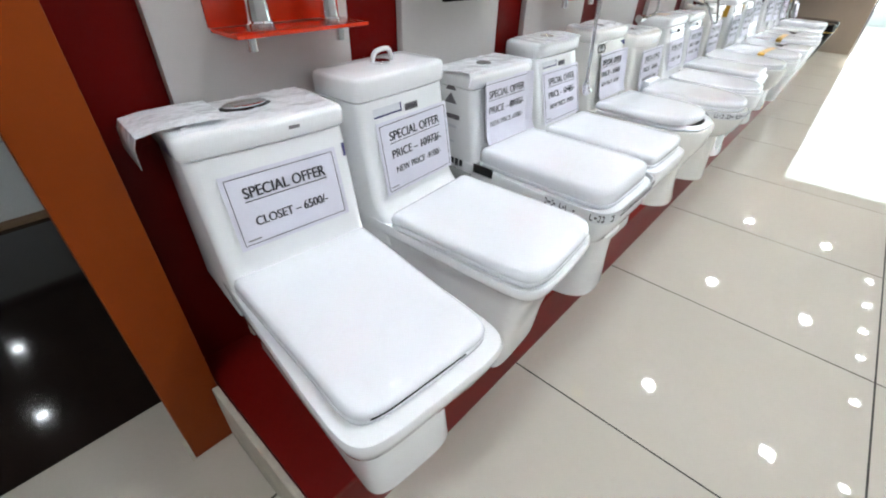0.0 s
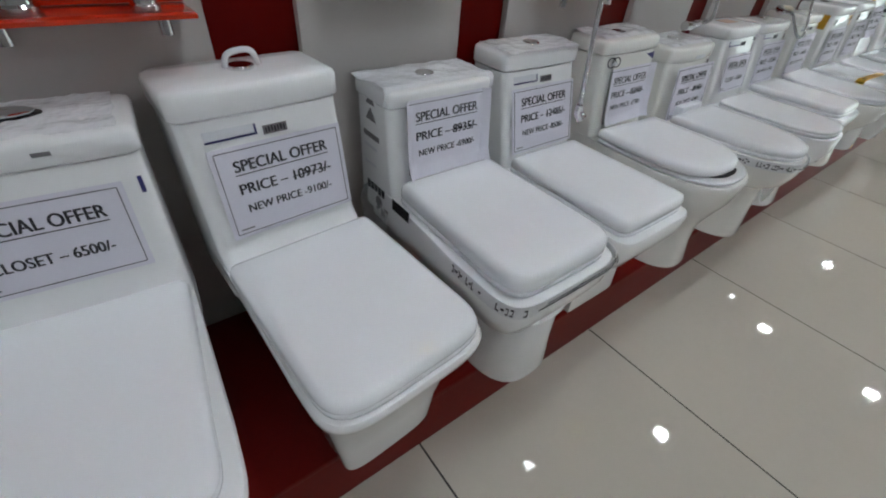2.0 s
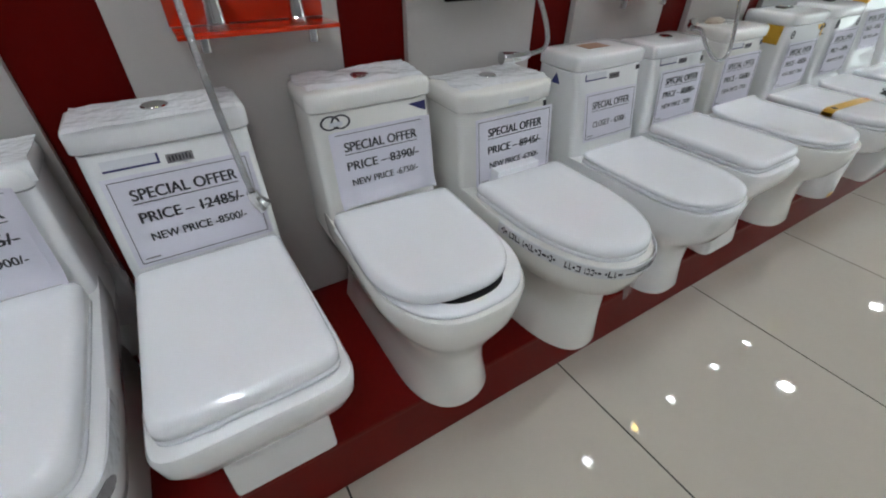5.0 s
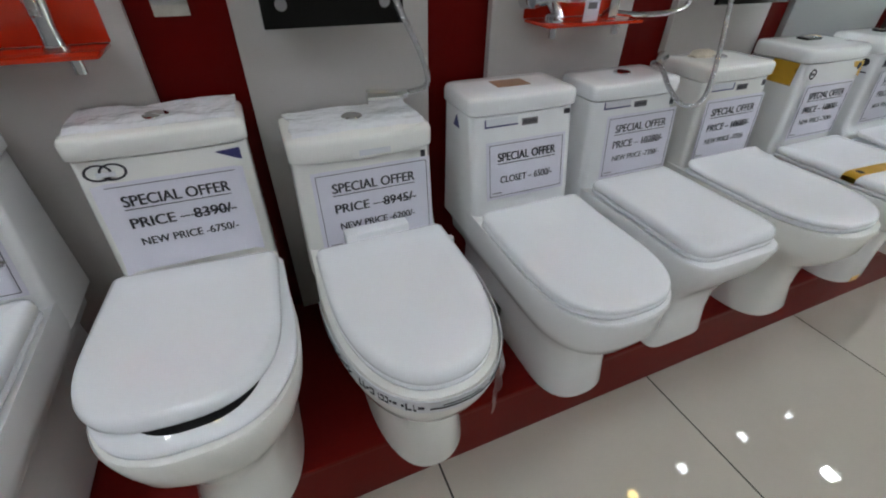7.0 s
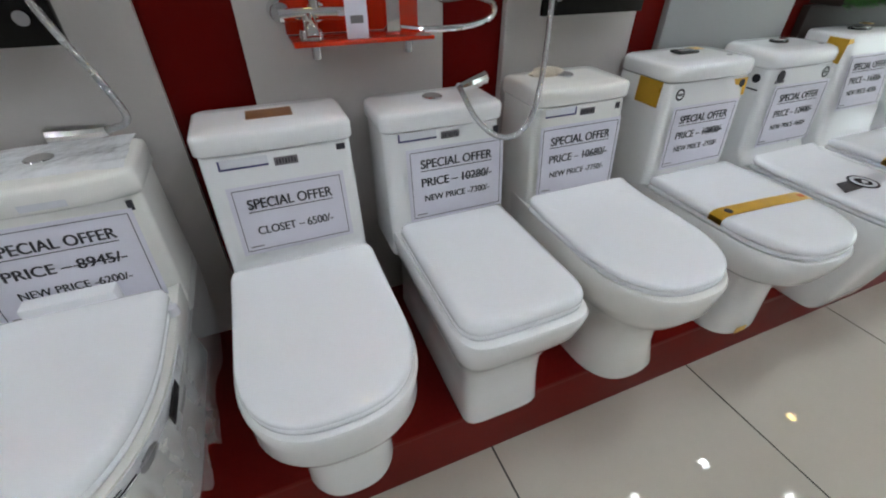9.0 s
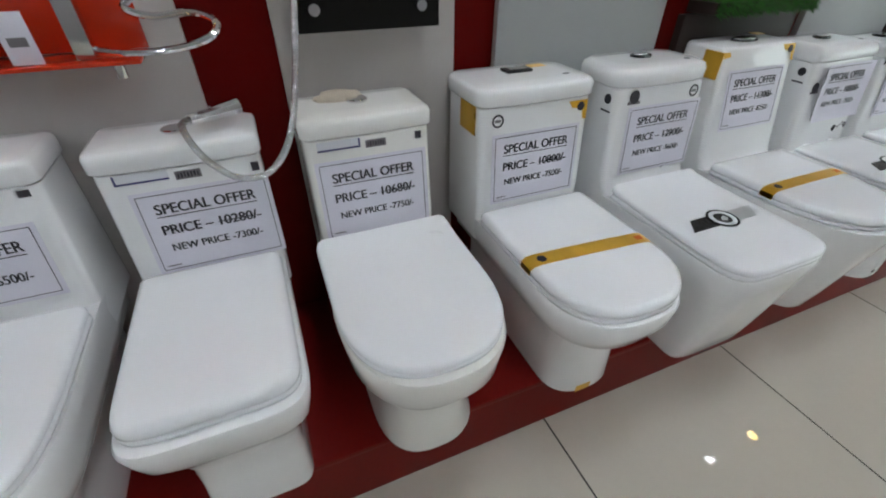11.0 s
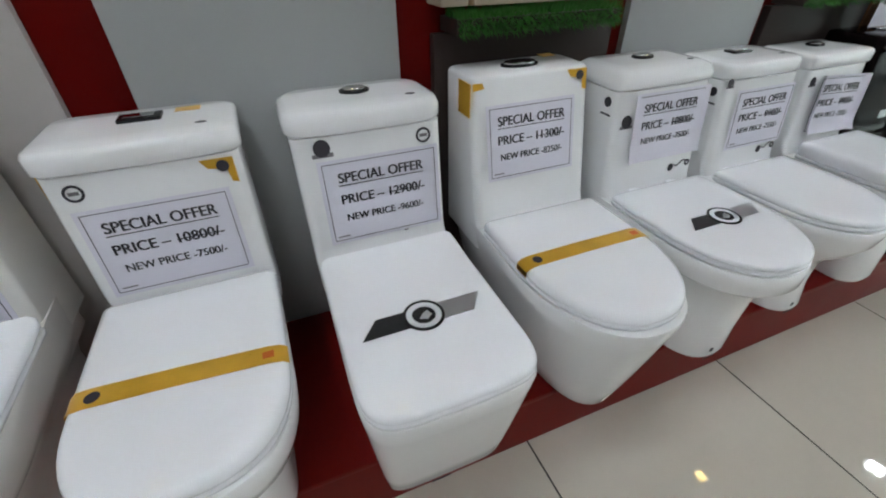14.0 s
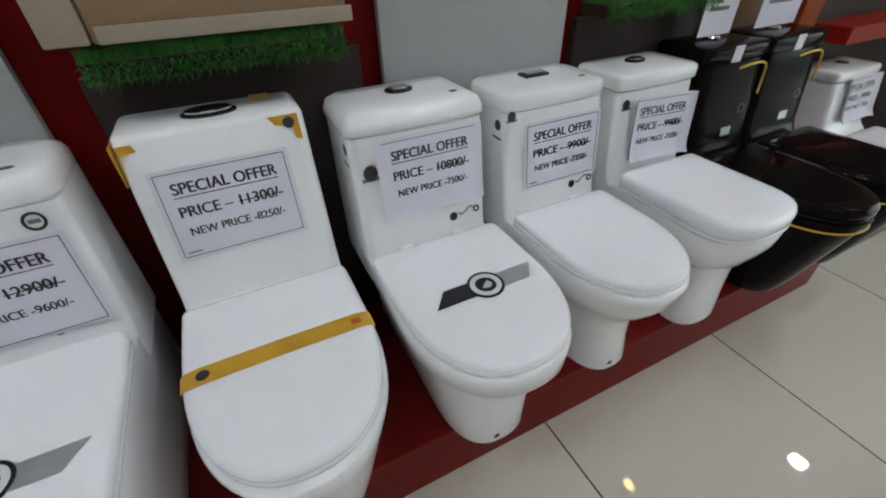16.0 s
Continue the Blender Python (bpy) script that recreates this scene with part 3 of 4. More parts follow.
def badge(T, x, y=0.0, turn=12):
    """A slanted black and silver film badge with a ring in its middle, on the lid."""
    m = pose(x, y, T["lid_top"] - 0.0002, 0, 0, 90 + turn) @ Matrix.Scale(1.33, 4)
    g = part("film_badge", flat([(-0.10, -0.018), (-0.012, -0.018), (-0.012, 0.018), (-0.072, 0.018)], 0.0008), RUBBER, T["lid_ob"], "black and silver film badge on the lid", smooth=0)
    g.matrix_basis = m
    part("silver_half", flat([(0.012, -0.018), (0.078, -0.018), (0.102, 0.018), (0.012, 0.018)][::1], 0.0007), SILVER, g, "silver half", smooth=0)
    part("outer_ring", ring_plate(0, 0, 0.0275, 0.0325, 0.0016), RUBBER, g, "black outer ring", smooth=0)
    part("ring", ring_plate(0, 0, 0.0185, 0.0275, 0.0017), STICKER, g, "pale ring", smooth=0)
    part("disc", disc(0, 0, 0, 0.0185, 0.0185, 0.0012), RUBBER, g, "black disc", smooth=0)
    part("pale_shape", flat([(-0.009, -0.006), (0.003, -0.010), (0.012, -0.003), (0.008, 0.008), (-0.002, 0.002)], 0.0016), SILVER, g, "silver shape", smooth=0)


def corner_tape(T, side, h_top):
    """Gold paper over an upper corner of the tank."""
    x1 = T["w"] / 2 * side
    pts = [(0, 0.012), (-0.062 * side, 0.012), (-0.05 * side, -0.006), (-0.016 * side, -0.012), (-0.012 * side, -0.038), (0, -0.042)]
    g = stick(T, "gold_corner", flat(pts), GOLD, x1 - 0.014 * side, h_top - 0.02, "torn gold paper on the tank's corner", lift=0.0035)
    part("dot", disc(-0.022 * side, -0.004, 0.0008, 0.012, 0.012, 0.0008), INK, g, "dark round emblem", smooth=0)


def round_mark(T, y, h, r=0.017):
    stick(T, "round_mark", ring_plate(0, 0, r * 0.72, r), INK, y, h, "round black printed mark")
    stick(T, "mark_bar", flat(rect(0, 0, r * 1.0, r * 0.4)), GREYINK, y, h)


def dark_mark(T, y, h, s=1.0):
    g = stick(T, "dark_sticker", disc(0, 0, 0, 0.016 * s, 0.017 * s, 0.001), INK, y, h, "black shield-shaped sticker")
    part("foot", flat(rect(0, -0.014 * s, 0.04 * s, 0.008 * s)), GREYINK, g, smooth=0)


def curl_mark(T, y, h):
    stick(T, "dot_mark", disc(0, 0, 0, 0.011, 0.012, 0.001), INK, y - 0.035, h - 0.004, "dark round sticker")
    pts = [(-0.024 + 0.05 * i / 14, 0.008 * math.sin((-0.024 + 0.05 * i / 14) * 120)) for i in range(15)]
    bm = flat([(x, yy - 0.002) for x, yy in pts] + [(x, yy + 0.002) for x, yy in reversed(pts)], 0.0008)
    stick(T, "curl_mark", bm, GREYINK, y + 0.004, h + 0.004, "curled printed mark")
    stick(T, "ring_mark", ring_plate(0, 0, 0.005, 0.010), INK, y + 0.036, h)


def foot_mark(T, gold=False):
    x = T["base_f"] + 0.004
    g = part("foot_sticker", box(x, x + 0.0015, -0.045, 0.002, 0.010, 0.032), GOLD if gold else INK, T["ob"], "small gold sticker on the foot" if gold else "thin black printed line on the foot", smooth=0)
    if not gold:
        g.matrix_basis = pose(0, 0, 0)
        g.scale = (1, 1, 0.2)
        part("dot", disc(0, 0, 0, 0.008, 0.008, 0.0015), INK, T["ob"], smooth=0).matrix_basis = Matrix(((0, 0, 1, x), (1, 0, 0, -0.022), (0, 1, 0, 0.035), (0, 0, 0, 1)))


def rim_print(T, z, lo=0.05, hi=0.85, seed=3, h=0.014):
    """Printed film tape round the rim: a pale strip and dark bars that follow the outline."""
    rng = random.Random(seed)
    ring = [p for p in grow(T["rim"], 0.003, z)]
    front = ring[:29]
    strip = bmesh.new()
    prev = None
    for p, q in zip(grow(T["rim"], 0.002, z)[:29], grow(T["rim"], 0.004, z)[:29]):
        cur = [strip.verts.new((p[0], p[1], z - h)), strip.verts.new((q[0], q[1], z - h)), strip.verts.new((q[0], q[1], z + h)), strip.verts.new((p[0], p[1], z + h))]
        if prev:
            for i in range(4):
                strip.faces.new((prev[i], prev[(i + 1) % 4], cur[(i + 1) % 4], cur[i]))
        prev = cur
    g = part("film_strip", strip, FILM, T["ob"], "creased clear film strip round the rim", smooth=40)
    bars = bmesh.new()
    ring = grow(T["rim"], 0.0052, z)[:29]
    out = grow(T["rim"], 0.0062, z)[:29]

    def mark(i, e0, e1, z0, z1):
        a, b, c, d = Vector(ring[i]), Vector(ring[i + 1]), Vector(out[i]), Vector(out[i + 1])
        q, r = [a.lerp(b, e0), a.lerp(b, e1)], [c.lerp(d, e0), c.lerp(d, e1)]
        loft([[(q[0].x, q[0].y, z0), (q[1].x, q[1].y, z0), (q[1].x, q[1].y, z1), (q[0].x, q[0].y, z1)],
              [(r[0].x, r[0].y, z0), (r[1].x, r[1].y, z0), (r[1].x, r[1].y, z1), (r[0].x, r[0].y, z1)]], bm=bars)
    for i in range(int(lo * 28), int(hi * 28)):
        seg = (Vector(ring[i + 1]) - Vector(ring[i])).length
        if 11 < i < 21:
            mark(i, 0.0, 1.0, z - 0.25 * h, z - 0.05 * h)
            if i % 4:
                mark(i, 0.0, 1.0, z + 0.25 * h, z + 0.38 * h)
            continue
        u = 0.0
        while u < 1.0:
            du = min(1.0 - u, rng.uniform(0.006, 0.016) / max(seg, 1e-4))
            if rng.random() < 0.7 and du * seg > 0.002:
                kind, e0, e1 = rng.randrange(3), u + 0.12 * du, u + 0.85 * du
                z0, z1 = z - h * 0.6, z + h * 0.55
                if kind == 0:
                    mark(i, e0, e0 + 0.3 * (e1 - e0), z0, z1)
                    mark(i, e0 + 0.3 * (e1 - e0), e1, z0, z0 + 0.004)
                elif kind == 1:
                    mark(i, e0, e1, z1 - 0.004, z1)
                    mark(i, e0, e1, z0, z0 + 0.004)
                    mark(i, e1 - 0.25 * (e1 - e0), e1, z0 + 0.004, z1 - 0.004)
                else:
                    mark(i, e0, e1, z - 0.003, z + 0.003)
            u += du
    part("print_band", bars, INK, g, "black printed marks on the film", smooth=0)["kind"] = "stuff"


def crumpled(T, x0, x1, w, h, thick=0.012, seed=1, name="film_wrap", mat=None, drop=0.03):
    """Loose film lying over the tank's top and hanging a little over its front."""
    rng = random.Random(seed)
    off = Vector((rng.uniform(0, 9), rng.uniform(0, 9), 0))
    bm = bmesh.new()
    nx, ny = 16, 22
    g = []
    for j in range(ny + 1):
        row = []
        for i in range(nx + 1):
            y = (j / ny - 0.5) * w
            u = i / nx
            length = (x1 - x0) + drop
            s = u * length
            x, z = (x0 + s, h) if s < x1 - x0 else (x1 + 0.002, h - (s - (x1 - x0)))
            k = noise.noise(Vector((x * 22, y * 22, z * 22)) + off)
            k2 = noise.noise(Vector((x * 60, y * 55, z * 50)) + off)
            lift = thick * (0.5 + 0.5 * k) + 0.004 * abs(k2)
            row.append(bm.verts.new((x + (lift * 0.7 if s >= x1 - x0 else 0.003 * k2), y + 0.01 * k * (1 if abs(y) > w * 0.4 else 0), z + (lift if s < x1 - x0 else 0.006 * k))))
        g.append(row)
    for j in range(ny):
        for i in range(nx):
            bm.faces.new((g[j][i], g[j][i + 1], g[j + 1][i + 1], g[j + 1][i]))
    ext = bmesh.ops.extrude_face_region(bm, geom=list(bm.faces))
    for v in [e for e in ext["geom"] if isinstance(e, bmesh.types.BMVert)]:
        v.co.z -= 0.0012
    return part(name, bm, mat or FILM, T["cov_ob"], "crumpled protective film", smooth=60)


def film_skirt(T, i0, i1, z, drop, seed):
    """Clear film hanging loosely from the rim down the side of the pan."""
    rng = random.Random(seed)
    off = Vector((rng.uniform(0, 9), rng.uniform(0, 9), 0))
    ring = grow(T["rim"], 0.0, z)
    bm, rows = bmesh.new(), []
    for j in range(13):
        row = []
        for k in range((i1 - i0) * 3 + 1):
            a, b = ring[(i0 + k // 3) % len(ring)], ring[(i0 + k // 3 + 1) % len(ring)]
            p = Vector(a).lerp(Vector(b), (k % 3) / 3)
            zz = z - drop * j / 12 * (0.85 + 0.15 * math.sin(k * 0.7))
            w = 0.007 + 0.016 * (0.5 + noise.noise(Vector((k * 0.35, j * 0.22, 0)) + off)) * min(1, j / 3)
            c = Vector((-0.15, 0, 0))
            n = Vector((p.x - c.x, p.y, 0)).normalized()
            row.append(bm.verts.new((p.x + n.x * w - 0.02 * j / 12 * n.x, p.y + n.y * w, zz)))
        rows.append(row)
    for a, b in zip(rows, rows[1:]):
        for k in range(len(a) - 1):
            bm.faces.new((a[k], a[k + 1], b[k + 1], b[k]))
    return part("film_skirt", bm, CLEARFILM, T["ob"], "loose clear plastic film down the side", smooth=70)


def gap_line(T, i0, i1):
    """A black tube that stands for the shade in the slit under the lid's front."""
    z = T["rim_z"] + 0.0162
    part("lid_gap_shade", tube([(p[0], p[1], z) for p in grow(T["lo"], 0.0006, z)[i0:i1]], 0.0016, 5, 2), RUBBER, T["ob"], "black strip for the shade under the lid")


def film_patch(T, i, z):
    """A grey hatched print on the film over the rim."""
    a, b = Vector(grow(T["rim"], 0.006, z)[i]), Vector(grow(T["rim"], 0.006, z)[i + 1])
    t = (b - a).normalized()
    n = Vector((t.y, -t.x, 0))
    m = Matrix(((t.x, 0, n.x, a.x), (t.y, 0, n.y, a.y), (0, 1, 0, z), (0, 0, 0, 1)))
    bm = bmesh.new()
    for k in range(7):
        y = -0.012 + 0.004 * k
        w = 0.05 * math.sqrt(max(0.05, 1 - (y / 0.0145) ** 2))
        loft([[(x, yy, 0) for x, yy in rect(0, y, w, 0.0022)], [(x, yy, 0.0006) for x, yy in rect(0, y, w, 0.0022)]], bm=bm)
    g = part("hatched_print", bm, GREYINK, T["ob"], "grey hatched oval print on the film", smooth=0)
    g.matrix_basis = m


# the row, from the orange pillar onwards
t1 = toilet(0.245, "white one-piece toilet with a squared lid beside the orange pillar", w=0.345, h=0.697, yaw=-5, lw=0.318, lx=0.147, lb=-0.325, n=6, xs=0.02,
            xt=-0.37, x42=-0.32, pan="pedestal", base_w=0.23, base_f=0.095, bn=4.5, button="oval", thick=0.016, rim_x=0.182, rim_w=0.185, lz=0.4, taper=1.06)
price_sign(t1, "6500", "", closet=True, y=0.002, h=0.533, paper=(0.26, 0.161))
crumpled(t1, -0.54, -0.38, 0.30, 0.697, 0.006, 4, drop=0.0)
flap = bmesh.new()
rows = [[flap.verts.new((x, y, z + 0.002 * math.sin(40 * x))) for x in (-0.545, -0.50, -0.46, -0.42, -0.40)] for y, z in ((-0.06, 0.706), (-0.12, 0.708), (-0.185, 0.706), (-0.222, 0.700), (-0.229, 0.682), (-0.231, 0.642))]
for a, b in zip(rows, rows[1:]):
    for i in range(4):
        flap.faces.new((a[i], a[i + 1], b[i + 1], b[i]))
ext = bmesh.ops.extrude_face_region(flap, geom=list(flap.faces))
for v in [e for e in ext["geom"] if isinstance(e, bmesh.types.BMVert)]:
    v.co += Vector((0, -0.0006, 0.0006))
part("paper_flap", flap, FILM, t1["cov_ob"], "white paper flap hanging over the tank's side", smooth=50)
part("blue_tape", box(-0.46, -0.41, -0.1785, -0.176, 0.652, 0.682), NAVY, t1["tank_ob"], "dark blue tape scrap", smooth=0)
stick(t1, "pen_mark", flat(rect(0, 0, 0.007, 0.03)), NAVY, 0.158, 0.598, "dark blue pen mark")
stick(t1, "small_mark", flat(rect(0, 0, 0.024, 0.007)), GREYINK, 0.05, 0.676, parent=t1["cov_ob"])

t2 = toilet(0.655, "white skirted one-piece toilet with a squared lid", w=0.33, h=0.733, lw=0.34, lx=0.145, n=4.6, xs=0.02, pan="lip", base_w=0.235, base_f=0.055, bn=4,
            xt=-0.385, x42=-0.343, cover=0.055, lz=0.41, rim_x=0.155, rim_w=0.18, thick=0.024, yaw=4.0, band=0.03, inset=0.03)
gap_line(t1, 9, 16)
price_sign(t2, "10973", "9100", y=0.012, h=0.527, paper=(0.282, 0.193))
maker_label(t2, 0.645)
part("plastic_bag", tube([(-0.47, -0.03, 0.739), (-0.465, -0.02, 0.764), (-0.46, 0.02, 0.768), (-0.462, 0.035, 0.739)], 0.006), FILM, t2["cov_ob"], "loop of clear plastic")

t3 = toilet(1.1, "white toilet wrapped in crumpled film with printed tape round its rim", w=0.33, h=0.665, lw=0.328, lx=0.118, lb=-0.345, n=6.5, xs=-0.06, pan="stem", base_w=0.232, base_f=0.1,
            bn=2.8, xt=-0.39, x42=-0.362, xlow=-0.36, lz=0.445, rim_x=0.14, rim_w=0.188, thick=0.045, mat=CERAMIC, cover=0.04, taper=0.97)
price_sign(t3, "8935", "6900", curl=1.0, lift=0.007, y=0.008, h=0.541, paper=(0.275, 0.2))
crumpled(t3, -0.55, -0.395, 0.35, 0.666, 0.008, 7, drop=0.03)
rim_print(t3, t3["rim_z"] - 0.008, 0.0, 0.75, 3, 0.018)
film_patch(t3, 22, t3["rim_z"] - 0.012)
film_skirt(t3, 29, 37, t3["rim_z"] - 0.02, 0.2, 2)
for i in range(5):
    part("printed_mark", box(-0.50 + 0.02 * i, -0.487 + 0.02 * i, -0.168, -0.1655, 0.36 + 0.002 * (i % 3), 0.385), INK, t3["tank_ob"], "black printed film mark", smooth=0)
tri = flat([(-0.026, 0), (0.026, 0), (0, 0.034)], 0.0008)
part("arrow_mark", tri, GREYINK, t3["tank_ob"], "grey printed arrow on the film", smooth=0).matrix_basis = pose(-0.47, -0.1658, 0.57, 90, 0, 0)
part("disc_mark", disc(0, 0, 0, 0.018, 0.018, 0.001), GREYINK, t3["tank_ob"], "grey printed disc on the film", smooth=0).matrix_basis = pose(-0.44, -0.1658, 0.335, 90, 0, 0)
for k, (a, b) in enumerate(((0.52, 0.535), (0.49, 0.50), (0.44, 0.446))):
    part("print_line", box(-0.51, -0.43 - 0.01 * k, -0.1668, -0.1655, a, b), STICKER if k else GREYINK, t3["tank_ob"], "faint printed line on the film", smooth=0)
part("arrow_mark", flat([(-0.022, 0), (0.022, 0), (0, 0.032)], 0.0008), GREYINK, t3["tank_ob"], smooth=0).matrix_basis = pose(-0.47, -0.1658, 0.612, 90, 0, 0)
part("dark_tape", box(-0.35, -0.27, -0.176, -0.173, 0.365, 0.395), RUBBER, t3["tank_ob"], "black printed tape", smooth=0)

t4 = toilet(1.495, "white square-lidded one-piece toilet with a rectangular foot", w=0.318, h=0.709, lw=0.305, lx=0.1, lb=-0.335, n=7, xs=0.0, pan="stem", base_w=0.225, base_f=0.006, bn=7,
            xt=-0.41, x42=-0.35, xlow=-0.345, rim_x=0.126, rim_w=0.168, thick=0.034, lz=0.425, mat=CERAMIC, cover=0.05)
price_sign(t4, "12485", "8500", y=0.003, h=0.516, paper=(0.28, 0.195))
maker_label(t4, 0.632)
crumpled(t4, -0.54, -0.40, 0.30, 0.710, 0.004, 12, drop=0.0)

t5 = toilet(1.95, "white round-fronted toilet with its lid slightly ajar", w=0.322, h=0.708, lw=0.335, lx=0.082, lb=-0.325, n=2.6, xs=-0.12, pan="pedestal", base_w=0.24, base_f=0.075, waist=0.105,
            xt=-0.395, x42=-0.36, xlow=-0.35, rim_x=0.132, rim_w=0.180, seat_x=0.118, seat_w=0.175, lz=0.43, thick=0.03, tilt=0.018, lid_yaw=-4.0, mat=CERAMIC_WARM)
price_sign(t5, "8390", "6750", curl=0.8, lift=0.006, y=0.004, h=0.52, paper=(0.277, 0.195))
crumpled(t5, -0.55, -0.42, 0.31, 0.709, 0.011, 5, drop=0.0)
# solid black plate on the seat stands for the shade under the lid
part("opening_shade", loft([grow(outline(-0.30, 0.09, 0.126, 2.6, -0.12), 0, t5["rim_z"] + z) for z in (0.0135, 0.0152)]), RUBBER, t5["ob"], "black plate for the shade under the raised lid")
stick(t5, "blue_tape", flat([(-0.03, 0.01), (0.02, 0.014), (0.02, -0.012), (0.008, -0.008)]), NAVY, 0.125, 0.638, "torn dark blue tape")
for yy in (-0.118, -0.092):
    g = stick(t5, "arc_mark", ring_plate(0, 0, 0.017, 0.0215), INK, yy, 0.637, "curved black printed emblem")
    g.matrix_basis = g.matrix_basis @ Matrix.Diagonal((1.15, 0.8, 1, 1))
stick(t5, "emblem_bar", flat(rect(0, 0, 0.034, 0.010)), STICKER, -0.105, 0.633, lift=0.003)

t6 = toilet(2.36, "white oval toilet with printed film tape round its rim", w=0.335, h=0.655, lw=0.325, lx=0.165, lb=-0.285, n=2.3, xs=-0.14, pan="stem", base_w=0.225, base_f=0.105, waist=0.10, bn=2.4,
            xt=-0.375, x42=-0.345, xlow=-0.33, rim_x=0.182, rim_w=0.178, thick=0.028, lz=0.425, mat=CERAMIC_WARM, cover=0.055, bow=0.02, narrow=-0.12)
price_sign(t6, "8945", "6200", lift=0.012, y=0.008, h=0.484, paper=(0.288, 0.206))
crumpled(t6, -0.55, -0.385, 0.31, 0.656, 0.008, 9, drop=0.026)
rim_print(t6, t6["rim_z"] - 0.014, 0.0, 0.8, 8, 0.016)
film_skirt(t6, 20, 31, t6["rim_z"] - 0.02, 0.24, 6)
film_patch(t6, 22, t6["rim_z"] - 0.02)
part("bolt_cap", disc(-0.235, 0.168, t6["rim_z"] + 0.001, 0.012, 0.012, 0.02), STICKER, t6["ob"], "small pale cap")
part("dark_tape", box(-0.06, 0.02, 0.176, 0.179, 0.35, 0.375), RUBBER, t6["ob"], "black printed tape", smooth=0)
part("hinge_bar", box(-0.312, -0.275, -0.085, 0.075, t6["rim_z"] + 0.01, t6["rim_z"] + 0.062, 0.006), LID, t6["ob"], "white hinge bar")
stick(t6, "corner_mark", flat(rect(0, 0, 0.012, 0.022)), INK, 0.145, 0.582)
stick(t6, "film_label", flat(rect(0, 0, 0.075, 0.014)), STICKER, 0.02, 0.617, "pale film label")

t7 = toilet(2.805, "white D-shaped toilet with a flat slim lid", w=0.322, h=0.696, lw=0.325, lx=0.153, lb=-0.29, n=2.6, xs=-0.05, pan="pedestal", base_w=0.205, base_f=0.08, bn=2.6,
            xt=-0.38, x42=-0.333, xlow=-0.325, lz=0.405, thick=0.012, rim_x=0.166, rim_w=0.17, button="none", flare=0.012, cover=0.046, belly=1.0)
price_sign(t7, "6500", "", closet=True, y=0.003, h=0.504, paper=(0.253, 0.161))
maker_label(t7, 0.63, False)
part("arrow_mark", flat([(-0.02, 0), (0.02, 0), (0, 0.035)], 0.0008), NAVY, t7["tank_ob"], "dark printed arrow", smooth=0).matrix_basis = pose(-0.46, -0.1618, 0.60, 90, 0, 0)
stick(t7, "small_mark", flat(rect(0, 0, 0.02, 0.014)), INK, 0.135, 0.635)
part("brown_sticker", box(-0.50, -0.44, -0.05, 0.05, 0.6975, 0.6985), WOOD, t7["cov_ob"], "brown worn sticker patch", smooth=0)

t8 = toilet(3.205, "white squared toilet with rounded corners and a rectangular foot", w=0.32, h=0.687, lw=0.30, lx=0.085, lb=-0.335, n=5.5, xs=-0.05, pan="pedestal", base_w=0.215, base_f=0.035, bn=6,
            xt=-0.39, x42=-0.36, xlow=-0.35, lz=0.42, thick=0.028, rim_x=0.106, rim_w=0.160)
price_sign(t8, "10280", "7300", y=0.028, h=0.5, paper=(0.275, 0.196))
maker_label(t8, 0.628, False)
stick(t8, "small_mark", flat(rect(0, 0, 0.016, 0.02)), INK, 0.145, 0.615)

t9 = toilet(3.613, "white D-shaped toilet with a flared rounded foot", w=0.305, h=0.705, lw=0.352, lx=0.141, lb=-0.32, n=2.5, xs=-0.09, pan="pedestal", base_w=0.25, base_f=0.07, waist=0.10, bn=2.6,
            xt=-0.368, x42=-0.342, xlow=-0.335, lz=0.41, thick=0.014, rim_x=0.16, rim_w=0.178, flare=0.02, mat=CERAMIC_WARM, belly=0.6)
price_sign(t9, "10680", "7750", y=-0.002, h=0.508, paper=(0.274, 0.204))
maker_label(t9, 0.643)
stick(t9, "small_mark", flat(rect(0, 0, 0.016, 0.018)), INK, 0.12, 0.64)

t10 = toilet(4.065, "white D-shaped toilet with gold tape across its lid", w=0.342, h=0.733, lw=0.348, lx=0.167, lb=-0.315, n=2.5, xs=-0.03, pan="stem", base_w=0.215, base_f=0.07, bn=2.5,
             xt=-0.343, x42=-0.322, xlow=-0.325, lz=0.41, thick=0.026, rim_x=0.178, rim_w=0.177, button="dark", cover=0.045, cover_cham=0.035, overhang=0.009)
price_sign(t10, "10800", "7500", y=-0.003, h=0.521, paper=(0.274, 0.196))
gold_band(t10, -0.047, 0.012)
corner_tape(t10, 1, 0.685)
round_mark(t10, -0.122, 0.652)
foot_mark(t10, True)
part("gold_corner", box(-0.455, -0.365, -0.1745, -0.1725, 0.612, 0.686), GOLD, t10["tank_ob"], "gold paper on the tank's side", smooth=0)
part("gold_patch", box(-0.52, -0.49, 0.06, 0.11, 0.7345, 0.7352), GOLD, t10["cov_ob"], "gold patch", smooth=0)

